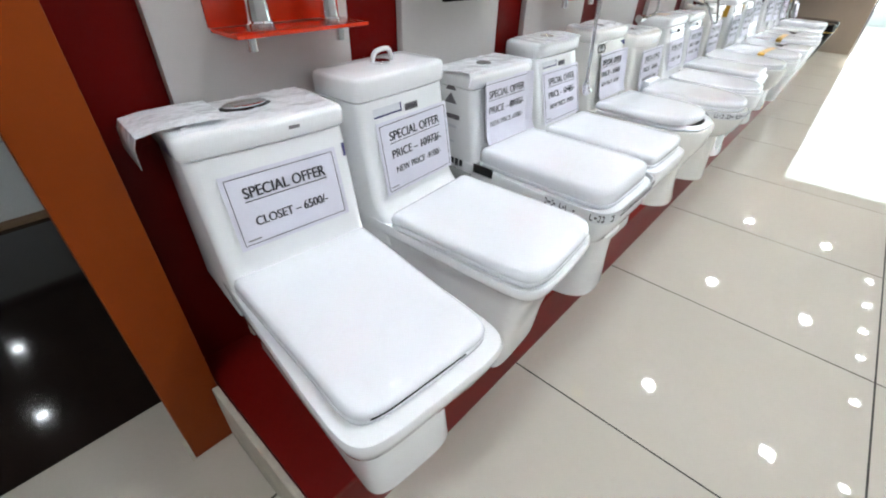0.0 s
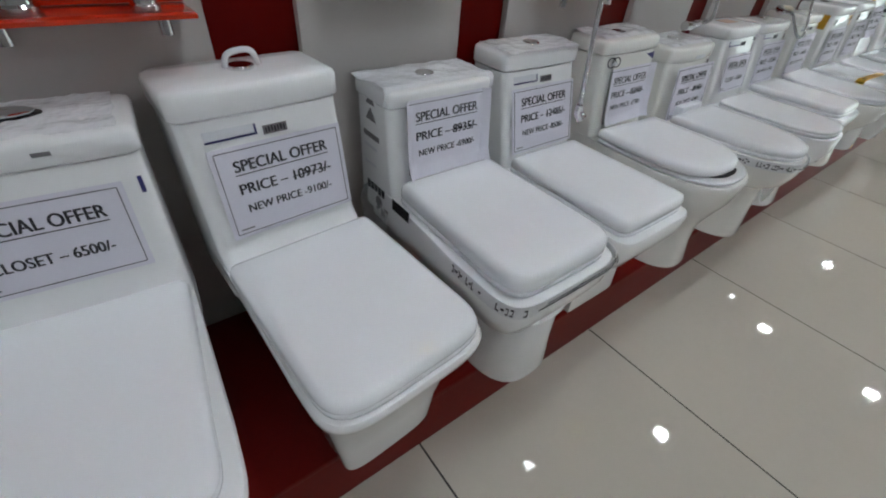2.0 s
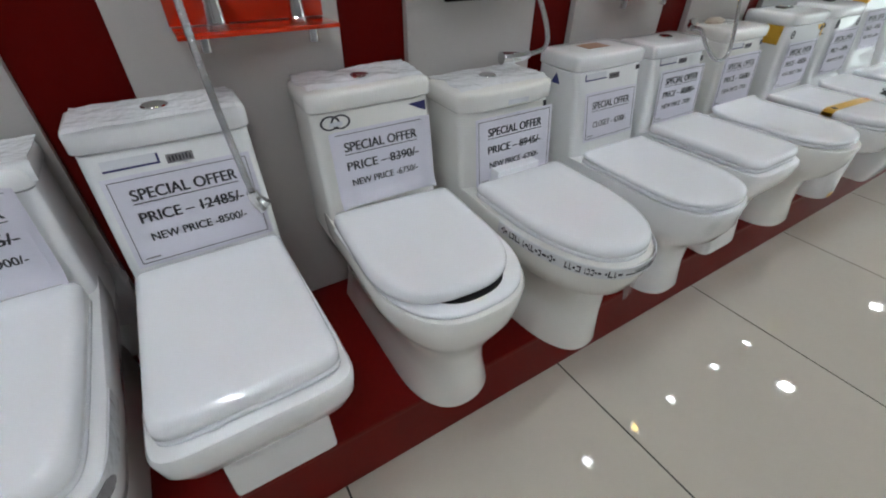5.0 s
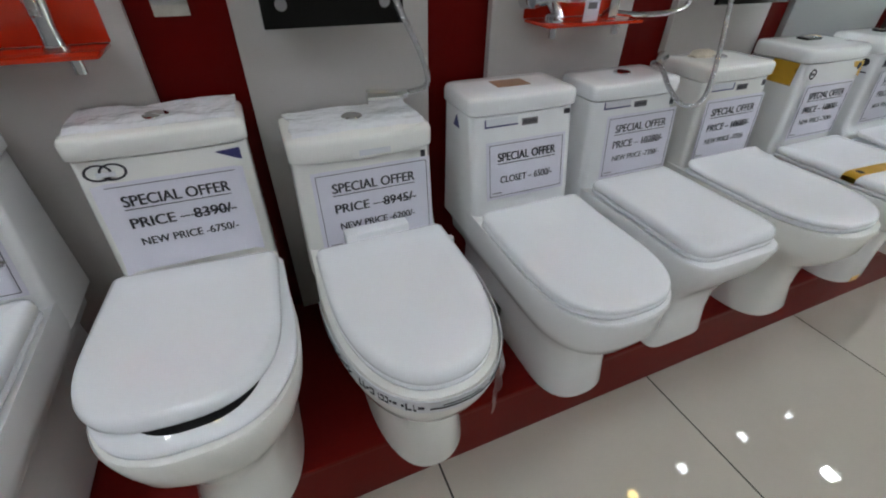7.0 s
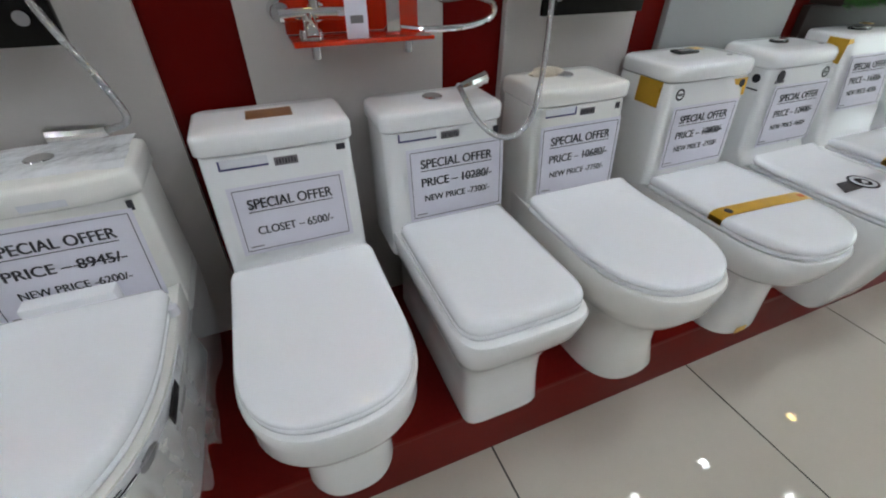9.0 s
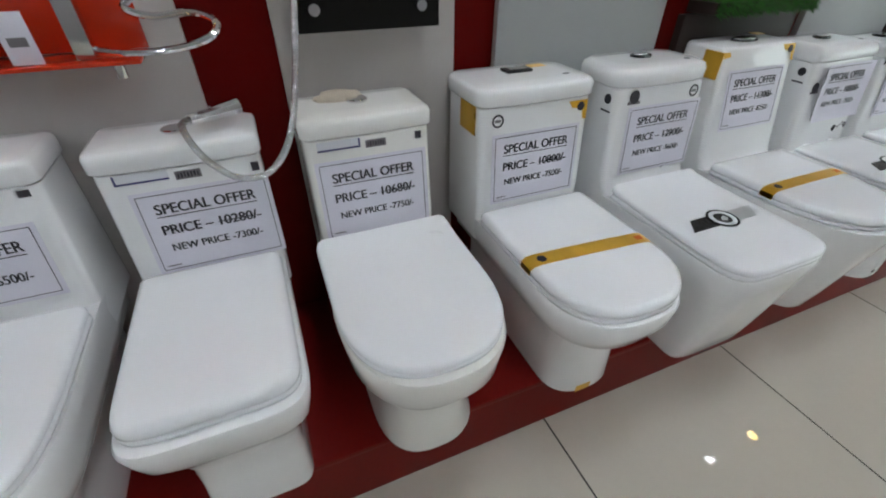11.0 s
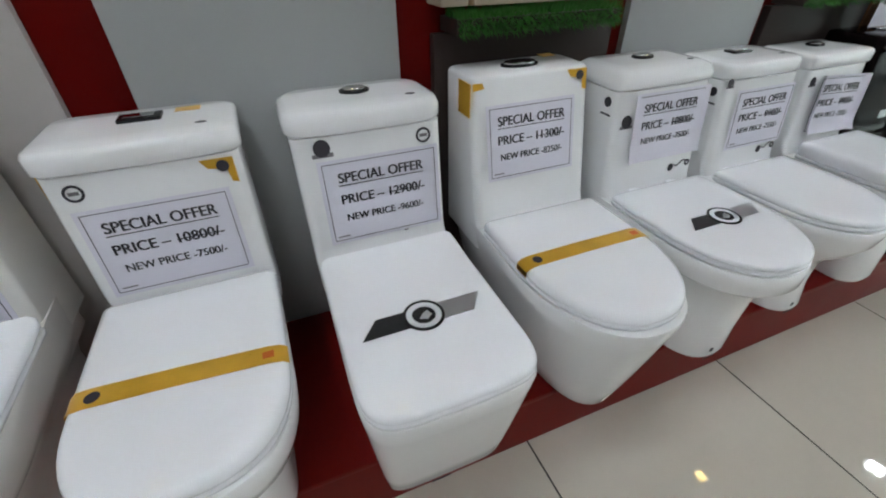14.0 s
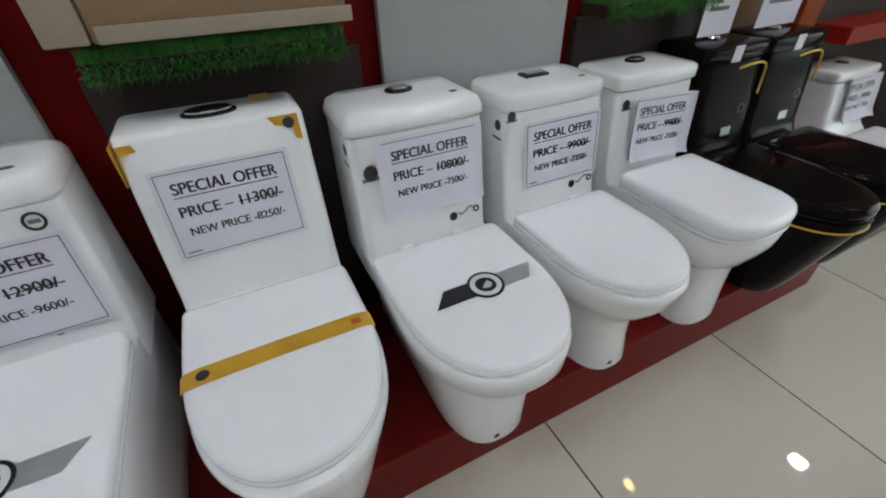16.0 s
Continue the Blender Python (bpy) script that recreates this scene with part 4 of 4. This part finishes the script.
t11 = toilet(4.508, "white square skirted toilet tapering to the foot with a black badge", w=0.345, h=0.737, lw=0.345, lx=0.178, lb=-0.29, n=5, xs=0.02, pan="full", base_w=0.285, base_f=0.1, bn=6,
             xt=-0.352, x42=-0.328, xlow=-0.30, lz=0.40, thick=0.016, rim_x=0.182, rim_w=0.176, button="darkround", cover=0.05, cover_cham=0.05, overhang=0.008, flare=0.02, top_r=0.02)
price_sign(t11, "12900", "9600", y=0.014, h=0.529, paper=(0.285, 0.208))
badge(t11, -0.03, 0.0, 0)
round_mark(t11, 0.125, 0.655, 0.018)
dark_mark(t11, -0.11, 0.66, 1.15)
curl_mark(t11, 0.095, 0.437)
foot_mark(t11)

t12 = toilet(4.955, "white smooth skirted toilet with a tall plain tank and gold tape", w=0.358, h=0.747, cover=0.0, lw=0.362, lx=0.163, lb=-0.30, n=2.25, xs=-0.12, pan="full", base_w=0.20, base_f=0.085, bn=2.3,
             xt=-0.385, x42=-0.335, xlow=-0.315, lz=0.41, thick=0.024, rim_x=0.182, rim_w=0.188, button="oval")
price_sign(t12, "11300", "8250", y=-0.009, h=0.591, paper=(0.267, 0.195))
gold_band(t12, -0.088, 0.0)
corner_tape(t12, 1, 0.755)
part("gold_corner", box(-0.46, -0.392, -0.1815, -0.1795, 0.66, 0.742), GOLD, t12["tank_ob"], "gold paper on the tank's side", smooth=0)
stick(t12, "gold_scrap", flat([(-0.012, -0.006), (0.02, -0.002), (0.014, 0.012), (-0.012, 0.012)]), GOLD, -0.16, 0.728, "torn gold paper scrap", lift=0.002)
part("gold_patch", box(-0.52, -0.49, 0.085, 0.125, 0.764, 0.765), GOLD, t12["tank_ob"], "gold patch", smooth=0)

t13 = toilet(5.38, "white oval toilet with a black badge on its lid", w=0.35, h=0.735, lw=0.362, lx=0.158, lb=-0.29, n=2.3, xs=-0.10, pan="lip", base_w=0.225, base_f=0.08, bn=2.6,
             xt=-0.35, x42=-0.32, xlow=-0.31, lz=0.40, thick=0.012, rim_x=0.166, rim_w=0.186, button="darkround", top_r=0.03, cover=0.05, overhang=0.004, band=0.062, inset=0.068)
price_sign(t13, "10800", "7500", curl=0.4, y=0.019, h=0.574, paper=(0.278, 0.198))
badge(t13, -0.066, 0.02, 0)
dark_mark(t13, -0.135, 0.60, 1.1)
curl_mark(t13, 0.105, 0.437)
foot_mark(t13)
part("dot_mark", box(-0.44, -0.42, -0.1695, -0.1675, 0.63, 0.66), INK, t13["tank_ob"], "black round sticker", smooth=0)

t14 = toilet(5.79, "white slim oval toilet with a plain lid", w=0.335, h=0.715, lw=0.335, lx=0.125, lb=-0.29, n=2.2, xs=-0.12, pan="pedestal", base_w=0.19, base_f=0.042, bn=2.6,
             xt=-0.352, x42=-0.322, xlow=-0.31, lz=0.40, thick=0.018, rim_x=0.135, rim_w=0.172, button="dark", cover_cham=0.04, cover=0.045, belly=0.4)
price_sign(t14, "9900", "7350", y=0.018, h=0.542, paper=(0.265, 0.19))
curl_mark(t14, 0.10, 0.43)
foot_mark(t14)
dark_mark(t14, -0.15, 0.66, 0.8)

t15 = toilet(6.185, "white D-shaped toilet with a deep rounded lid", w=0.32, h=0.705, lw=0.325, lx=0.11, lb=-0.29, n=2.7, xs=-0.03, pan="stem", base_w=0.19, base_f=0.042, bn=2.4,
             xt=-0.36, x42=-0.33, xlow=-0.31, lz=0.435, thick=0.045, rim_x=0.105, rim_w=0.165, button="darkround")
price_sign(t15, "9900", "7350", curl=0.8, lift=0.008, roll=-3, y=0.02, h=0.533, paper=(0.262, 0.195))
dark_mark(t15, -0.13, 0.62, 0.9)

for t in (t10, t11, t13, t14):
    yy = -t["w"] / 2 - 0.0012
    g = part("side_dot", disc(0, 0, 0, 0.014, 0.014, 0.001), INK, t["tank_ob"], "black round sticker on the tank's side", smooth=0)
    g.matrix_basis = pose(-0.385, yy + 0.001, t["h"] - 0.085, 90, 0, 0)
    part("side_line", box(-0.405, -0.365, yy - 0.0005, yy + 0.0005, t["h"] - 0.122, t["h"] - 0.117), INK, t["tank_ob"], "thin black printed line", smooth=0)
    g = part("top_dot", disc(-0.40, 0.115, t["h"] + 0.0005, 0.007, 0.012, 0.0012), INK, t["cov_ob"], "small dark sticker", smooth=0)

for y in (6.535, 6.872):
    tb = toilet(y, "glossy black toilet with a thin gold line" if y < 6.7 else "glossy black toilet wrapped in film beside the pillar", w=0.325, h=0.735, lw=0.335, lx=0.175, lb=-0.29, n=2.3, xs=-0.10,
                pan="full", base_w=0.22, base_f=0.06, bn=2.4, xt=-0.36, x42=-0.33, xlow=-0.31, lz=0.40, thick=0.03, mat=BLACKC, cover=0.05, button="round")
    ring = [(p[0], p[1], tb["rim_z"] - 0.03) for p in grow(tb["rim"], -0.004, 0)[:29]]
    part("gold_line", tube(ring, 0.003, 5, 1), GOLD, tb["ob"], "thin gold line round the bowl")
    stick(tb, "pale_mark", ring_plate(0, 0, 0.012, 0.018), GREYINK, 0.09, 0.52, "pale round mark")
    stick(tb, "film_mark", flat(rect(0, 0, 0.05, 0.03)), SILVER, 0.03, 0.45, "silver printed mark")
    part("gold_strip", tube([(-0.352, 0.02, 0.66), (-0.350, 0.09, 0.668), (-0.349, 0.145, 0.664), (-0.345, 0.158, 0.64), (-0.34, 0.158, 0.56)], 0.004, 6), GOLD, tb["tank_ob"], "gold film strip on the edge")
    stick(tb, "white_tag", flat(rect(0, 0, 0.045, 0.05)), PAPER, -0.02, 0.71, "white tag", parent=tb["cov_ob"])
tf = toilet(7.52, "small white toilet with a price sheet past the far pillar", w=0.33, h=0.66, lw=0.33, lx=0.02, lb=-0.29, n=2.5, xs=-0.12, pan="full", base_w=0.22, base_f=-0.06, bn=2.4, floor=0.101, rim_x=0.025)
price_sign(tf, "9900", "7350", y=0.03, h=0.53, paper=(0.25, 0.19), curl=0.8, lift=0.008)

# ---- shelves, boards and taps on the wall ----


def wall_shelf(y0, y1):
    t = thing("wall_shelf", "red acrylic wall shelf holding chrome taps", "shelf", pose(WALL_X, 0, 1.07), "red acrylic shelves")
    part("back_panel", box(0.001, 0.006, y0 - 0.002, y1 + 0.002, 0.0, 0.42, 0.002), ACRYLIC, t, "red acrylic back panel")
    part("tray", box(0.006, 0.125, y0, y1, -0.008, 0.0, 0.002), ACRYLIC, t, "red acrylic tray")
    for y in (y0 + 0.05, y1 - 0.05):
        part("bracket_pin", disc(0.075, y, -0.04, 0.011, 0.011, 0.032), CHROME, t, "steel support pin")
    return t


for a, b in ((0.262, 0.585), (1.575, 1.905), (2.885, 3.20)):
    wall_shelf(a, b)


def basin_tap(x, y, z, s=1.0):
    t = thing("basin_tap", "chrome basin tap standing on a red acrylic shelf", "tap", pose(x, y, z, 0, 0, 12) @ Matrix.Scale(s, 4), "chrome taps")
    part("base", disc(0, 0, 0, 0.026, 0.026, 0.012), CHROME, t)
    part("body", loft([[(r * math.cos(2 * math.pi * i / 16), r * math.sin(2 * math.pi * i / 16), z) for i in range(16)] for z, r in ((0.01, 0.022), (0.05, 0.019), (0.10, 0.024), (0.14, 0.024), (0.15, 0.012))]), CHROME, t)
    part("spout", tube([(0, 0, 0.10), (0.05, 0, 0.115), (0.09, 0, 0.105), (0.10, 0, 0.08)], 0.011), CHROME, t)
    part("lever", tube([(0, 0, 0.15), (-0.02, 0, 0.175), (0.045, 0, 0.185)], 0.006), CHROME, t)
    return t


basin_tap(-0.50, 0.345, 1.071, 1.2)
basin_tap(-0.49, 0.515, 1.071, 0.9)
basin_tap(-0.50, 1.66, 1.071, 0.9)
basin_tap(-0.50, 1.83, 1.071, 0.8)


def wall_mixer(y, z):
    t = thing("wall_mixer", "chrome wall mixer with round handle flanges on a red shelf", "tap", pose(-0.50, y, z))
    part("bar", tube([(0, -0.06, 0.045), (0, 0.0, 0.048), (0, 0.10, 0.045)], 0.014, 12), CHROME, t)
    for yy in (-0.055, 0.02):
        part("flange", tube([(-0.04, yy, 0.05), (-0.01, yy, 0.05), (0.0, yy, 0.05)], lambda u: 0.026 - 0.006 * u, 14), CHROME, t)
    part("spout", tube([(0.0, 0.0, 0.04), (0.03, 0.0, 0.02), (0.04, 0.0, -0.001 + 0.006)], 0.016, 12), CHROME, t)
    part("foot", disc(0.02, 0.0, 0.0, 0.026, 0.026, 0.02), CHROME, t)
    part("riser", tube([(0.0, 0.015, 0.05), (0.0, 0.016, 0.2), (0.0, 0.016, 0.32)], 0.011, 12), CHROME, t)
    return t


wall_mixer(2.93, 1.071)
tag = thing("hanging_tag", "white paper price tag standing on a red shelf", "tag", pose(-0.452, 3.025, 1.0715))
part("card", box(0, 0.002, -0.024, 0.024, 0, 0.085, 0.0008), PAPER, tag)
part("print_band", box(0.0021, 0.003, -0.014, 0.014, 0.03, 0.045), GREYINK, tag, smooth=0)
soap = thing("soap_dispenser", "slim chrome soap dispenser on a red shelf", "dispenser", pose(-0.475, 3.11, 1.0715))
part("body", box(-0.015, 0.015, -0.016, 0.016, 0, 0.11, 0.004), CHROME, soap)
part("cap", disc(0, 0, 0.1105, 0.01, 0.01, 0.02), RUBBER, soap)
hs = thing("shower_hose", "coiled chrome shower hose hung over a red shelf", "hose", pose(0, 0, -0.014))
part("coil", tube([(-0.47, 3.13, 1.10), (-0.44, 3.18, 1.097), (-0.42, 3.26, 1.10), (-0.42, 3.33, 1.115), (-0.44, 3.35, 1.14), (-0.47, 3.31, 1.155), (-0.48, 3.24, 1.15), (-0.47, 3.20, 1.17), (-0.47, 3.26, 1.20), (-0.48, 3.35, 1.21), (-0.50, 3.42, 1.26)], 0.007), CHROME, hs)


def display_board(y0, y1, z0):
    t = thing("display_board", "black glass display board screwed to the white wall panel", "display board", pose(WALL_X + 0.09, 0, z0), "black display boards")
    part("panel", box(0.001, 0.016, y0, y1, 0.0, 0.62, 0.002), BOARD, t)
    for y in (y0 + 0.04, y1 - 0.045):
        part("standoff", tube([(-0.0895, y, 0.045), (-0.04, y, 0.045), (0.0005, y, 0.045)], 0.009, 12), CHROME, t, "steel standoff")
        part("screw", tube([(0.016, y, 0.045), (0.020, y, 0.045), (0.024, y, 0.045)], 0.012, 14), CHROME, t, "round chrome cap screw")
    return t


for a, b in ((0.88, 1.187), (2.2, 2.5), (3.502, 3.828)):
    display_board(a, b, 1.092)


def hand_shower(points, head, turn, label):
    t = thing("hand_shower", label, "hand shower", pose(0, 0, 0), "hand showers")
    part("hose", tube(points, 0.007, 8), HOSE, t, "ribbed chrome hose")
    part("handset", tube(head, lambda u: 0.011 + 0.008 * u, 10, 4), CHROME, t, "chrome handset")
    return t


Z = LEDGE_TOP
hand_shower([(-0.53, 1.62, 1.9), (-0.42, 1.60, 1.45), (-0.34, 1.592, 1.15), (-0.325, 1.60, 0.95), (-0.32, 1.615, 0.78)], [(-0.32, 1.615, 0.78), (-0.322, 1.62, 0.755), (-0.318, 1.635, 0.735)], 0,
            "chrome health faucet hose hanging in front of a toilet tank")
hand_shower([(-0.53, 2.43, 1.7), (-0.50, 2.44, 1.4), (-0.46, 2.47, 1.18), (-0.43, 2.53, 1.03), (-0.43, 2.545, 0.96), (-0.45, 2.50, 0.938)], [(-0.45, 2.50, 0.938), (-0.455, 2.46, 0.934), (-0.46, 2.40, 0.935)], 0,
            "chrome hand shower resting on a toilet tank")
hand_shower([(-0.52, 3.57, 1.8), (-0.47, 3.53, 1.4), (-0.42, 3.50, 1.15), (-0.35, 3.45, 0.95), (-0.31, 3.39, 0.865), (-0.31, 3.32, 0.855), (-0.33, 3.265, 0.90), (-0.36, 3.24, 0.955), (-0.40, 3.25, 0.957)],
            [(-0.40, 3.25, 0.957), (-0.43, 3.29, 0.955), (-0.46, 3.345, 0.957)], 0, "chrome hand shower with a looped hose on a toilet tank")
cloth = thing("cloth_rag", "small crumpled beige rag on a toilet tank", "cloth", pose(-0.50, 3.575, Z + 0.7065))
bm = bmesh.new()
bmesh.ops.create_icosphere(bm, subdivisions=3, radius=1)
for v in bm.verts:
    k = 1 + 0.25 * noise.noise(v.co * 3)
    v.co = Vector((v.co.x * 0.03 * k, v.co.y * 0.06 * k, max(0.0, v.co.z * 0.02 * k)))
part("fabric", bm, BONE, cloth, smooth=60)
stopcock = thing("stop_valve", "square chrome valve plate on the red wall strip", "valve", pose(-0.584, 2.03, 1.138))
part("plate", box(0.0, 0.008, -0.035, 0.035, -0.03, 0.08, 0.003), CHROME, stopcock)
part("knob", tube([(0.008, 0, 0.03), (0.03, 0, 0.03), (0.04, 0, 0.03)], 0.018, 14), CHROME, stopcock)

# ---- dark displays with turf and parcels ----


def turf_display(y0, y1, with_box):
    t = thing("turf_display", "dark brown display board with a green artificial turf edge", "display stand", pose(-0.584, 0, LEDGE_TOP), "turf displays")
    part("board", box(0.0, 0.03, y0, y1, 0.004, 0.83, 0.003), DARKDISP, t)
    part("shelf", box(0.0, 0.11, y0 + 0.03, y1 - 0.05, 0.835, 0.87, 0.002), DARKDISP, t)
    rng = random.Random(int(y0 * 100))
    bm = bmesh.new()
    for _ in range(2600):
        x, y = rng.uniform(0.01, 0.118), rng.uniform(y0 + 0.03, y1 - 0.05)
        front = rng.random() < 0.5
        b = Vector((0.111, y, rng.uniform(0.835, 0.87))) if front else Vector((x, y, 0.871))
        d = Vector((0.022, rng.uniform(-0.012, 0.012), rng.uniform(-0.018, 0.016))) if front else Vector((rng.uniform(-0.008, 0.016), rng.uniform(-0.01, 0.01), 0.024))
        s = Vector((0, 0.0017, 0)) if rng.random() < 0.5 else Vector((0.0012, 0.0012, 0))
        bm.faces.new([bm.verts.new(b - s), bm.verts.new(b + s), bm.verts.new(b + d)])
    g = part("turf", bm, GRASS, t, "green artificial turf strip", smooth=0)
    g["kind"] = "stuff"
    if with_box:
        p = thing("parcel", "cardboard parcel partly covered with cream paper on the turf shelf", "box", pose(-0.535, (y0 + y1) / 2 - 0.02, LEDGE_TOP + 0.897))
        part("carton", box(-0.045, 0.05, -0.20, 0.27, 0, 0.30, 0.006), CARD, p)
        part("paper_cover", box(-0.046, 0.054, -0.275, -0.203, 0.0, 0.31, 0.006), CREAM, p, "cream wrapping paper")
        part("lip", box(0.052, 0.058, -0.19, 0.28, 0.0, 0.03, 0.002), CREAM, p, "cream paper edge")
    return t


turf_display(4.745, 5.318, True)
turf_display(6.0, 6.565, False)

structure("back_shelf", box(-0.583, -0.555, 6.58, 7.04, LEDGE_TOP + 0.002, 1.35, 0.002), WOOD, "brown wooden back board over the black toilets", "wall panel")
# wooden stand with two papers over the black toilets
for y, w in ((6.535, 0.165), (6.87, 0.235)):
    s = thing("sign_stand", "brown wooden stand carrying a white price sheet", "sign stand", pose(-0.50, y, LEDGE_TOP), "sign stands")
    part("post", box(-0.04, -0.015, w / 2 - 0.01, w / 2 + 0.07, 0.002, 1.4, 0.003), WOOD, s, "brown wooden post")
    part("sheet", box(0.03, 0.0315, -w / 2, w / 2, 0.745, 0.96), PAPER, s, "white price sheet", smooth=0)
    part("holder", box(-0.015, 0.0295, w / 2 - 0.03, w / 2 - 0.01, 0.85, 0.9), WOOD, s, smooth=0)
    for k, z in enumerate((0.90, 0.86, 0.82)):
        part("printed_line", box(0.0316, 0.0325, -w * 0.36, w * (0.34 - 0.06 * k), z, z + 0.012), GREYINK, s, smooth=0)

# past the far pillar: low dark ledge, red strip, white toilet with a sign
structure("far_ledge", box(-0.584, -0.05, 7.17, 9.2, 0.001, 0.10, 0.003), DARKTILE, "dark polished ledge past the pillar", "ledge")
structure("far_board", box(-0.584, -0.56, 7.172, 9.2, 0.102, 2.4, 0.003), DARKDISP, "dark brown board past the pillar", "wall panel")
structure("far_strip", box(-0.584, -0.40, 7.30, 9.2, 0.87, 0.935, 0.003), REDPAINT, "bright red shelf strip past the pillar", "shelf")

# side area past the near pillar
structure("dark_floor", box(-6.6, -0.75, -3.2, END_Y, 0.0005, 0.004), DARKTILE, "dark polished floor of the side area", "floor")
pk = thing("packed_basin", "white foam-wrapped basin on a torn cardboard sheet", "packed basin", pose(-2.72, -0.36, 0.0045))
part("carton_sheet", box(-0.34, 0.36, -0.42, 0.30, 0.0, 0.02, 0.004), CARD, pk, "torn cardboard sheet")
part("basin", loft([rect_ring(-0.3, 0.30, 0.6, z, 0.05) for z in (0.021, 0.03, 0.36, 0.40)]), FOAM, pk, "white foam wrap", smooth=50)

# ---- floor ----
fl = structure("floor", box(-6.6, 3.5, -3.2, END_Y + 0.15, -0.12, -0.0012), GROUT, "polished beige tile floor with dark joints", "floor")
XE, P = [-1.422, -0.222, 0.978, 2.178, 3.378], 0.802
tiles = {}
for i in range(len(XE)):
    x0 = XE[i]
    x1 = XE[i + 1] if i + 1 < len(XE) else 3.5
    for j in range(-4, 12):
        key = round(x1 - x0, 3)
        if key not in tiles:
            w = x1 - x0
            tiles[key] = mesh_of("tile", box(0.003, w - 0.003, 0.003, P - 0.003, -0.001, 0.0, 0.0003), TILE, 0)
        ob = new("tile", tiles[key])
        ob.parent = fl
        ob.matrix_basis = pose(x0, j * P, 0)
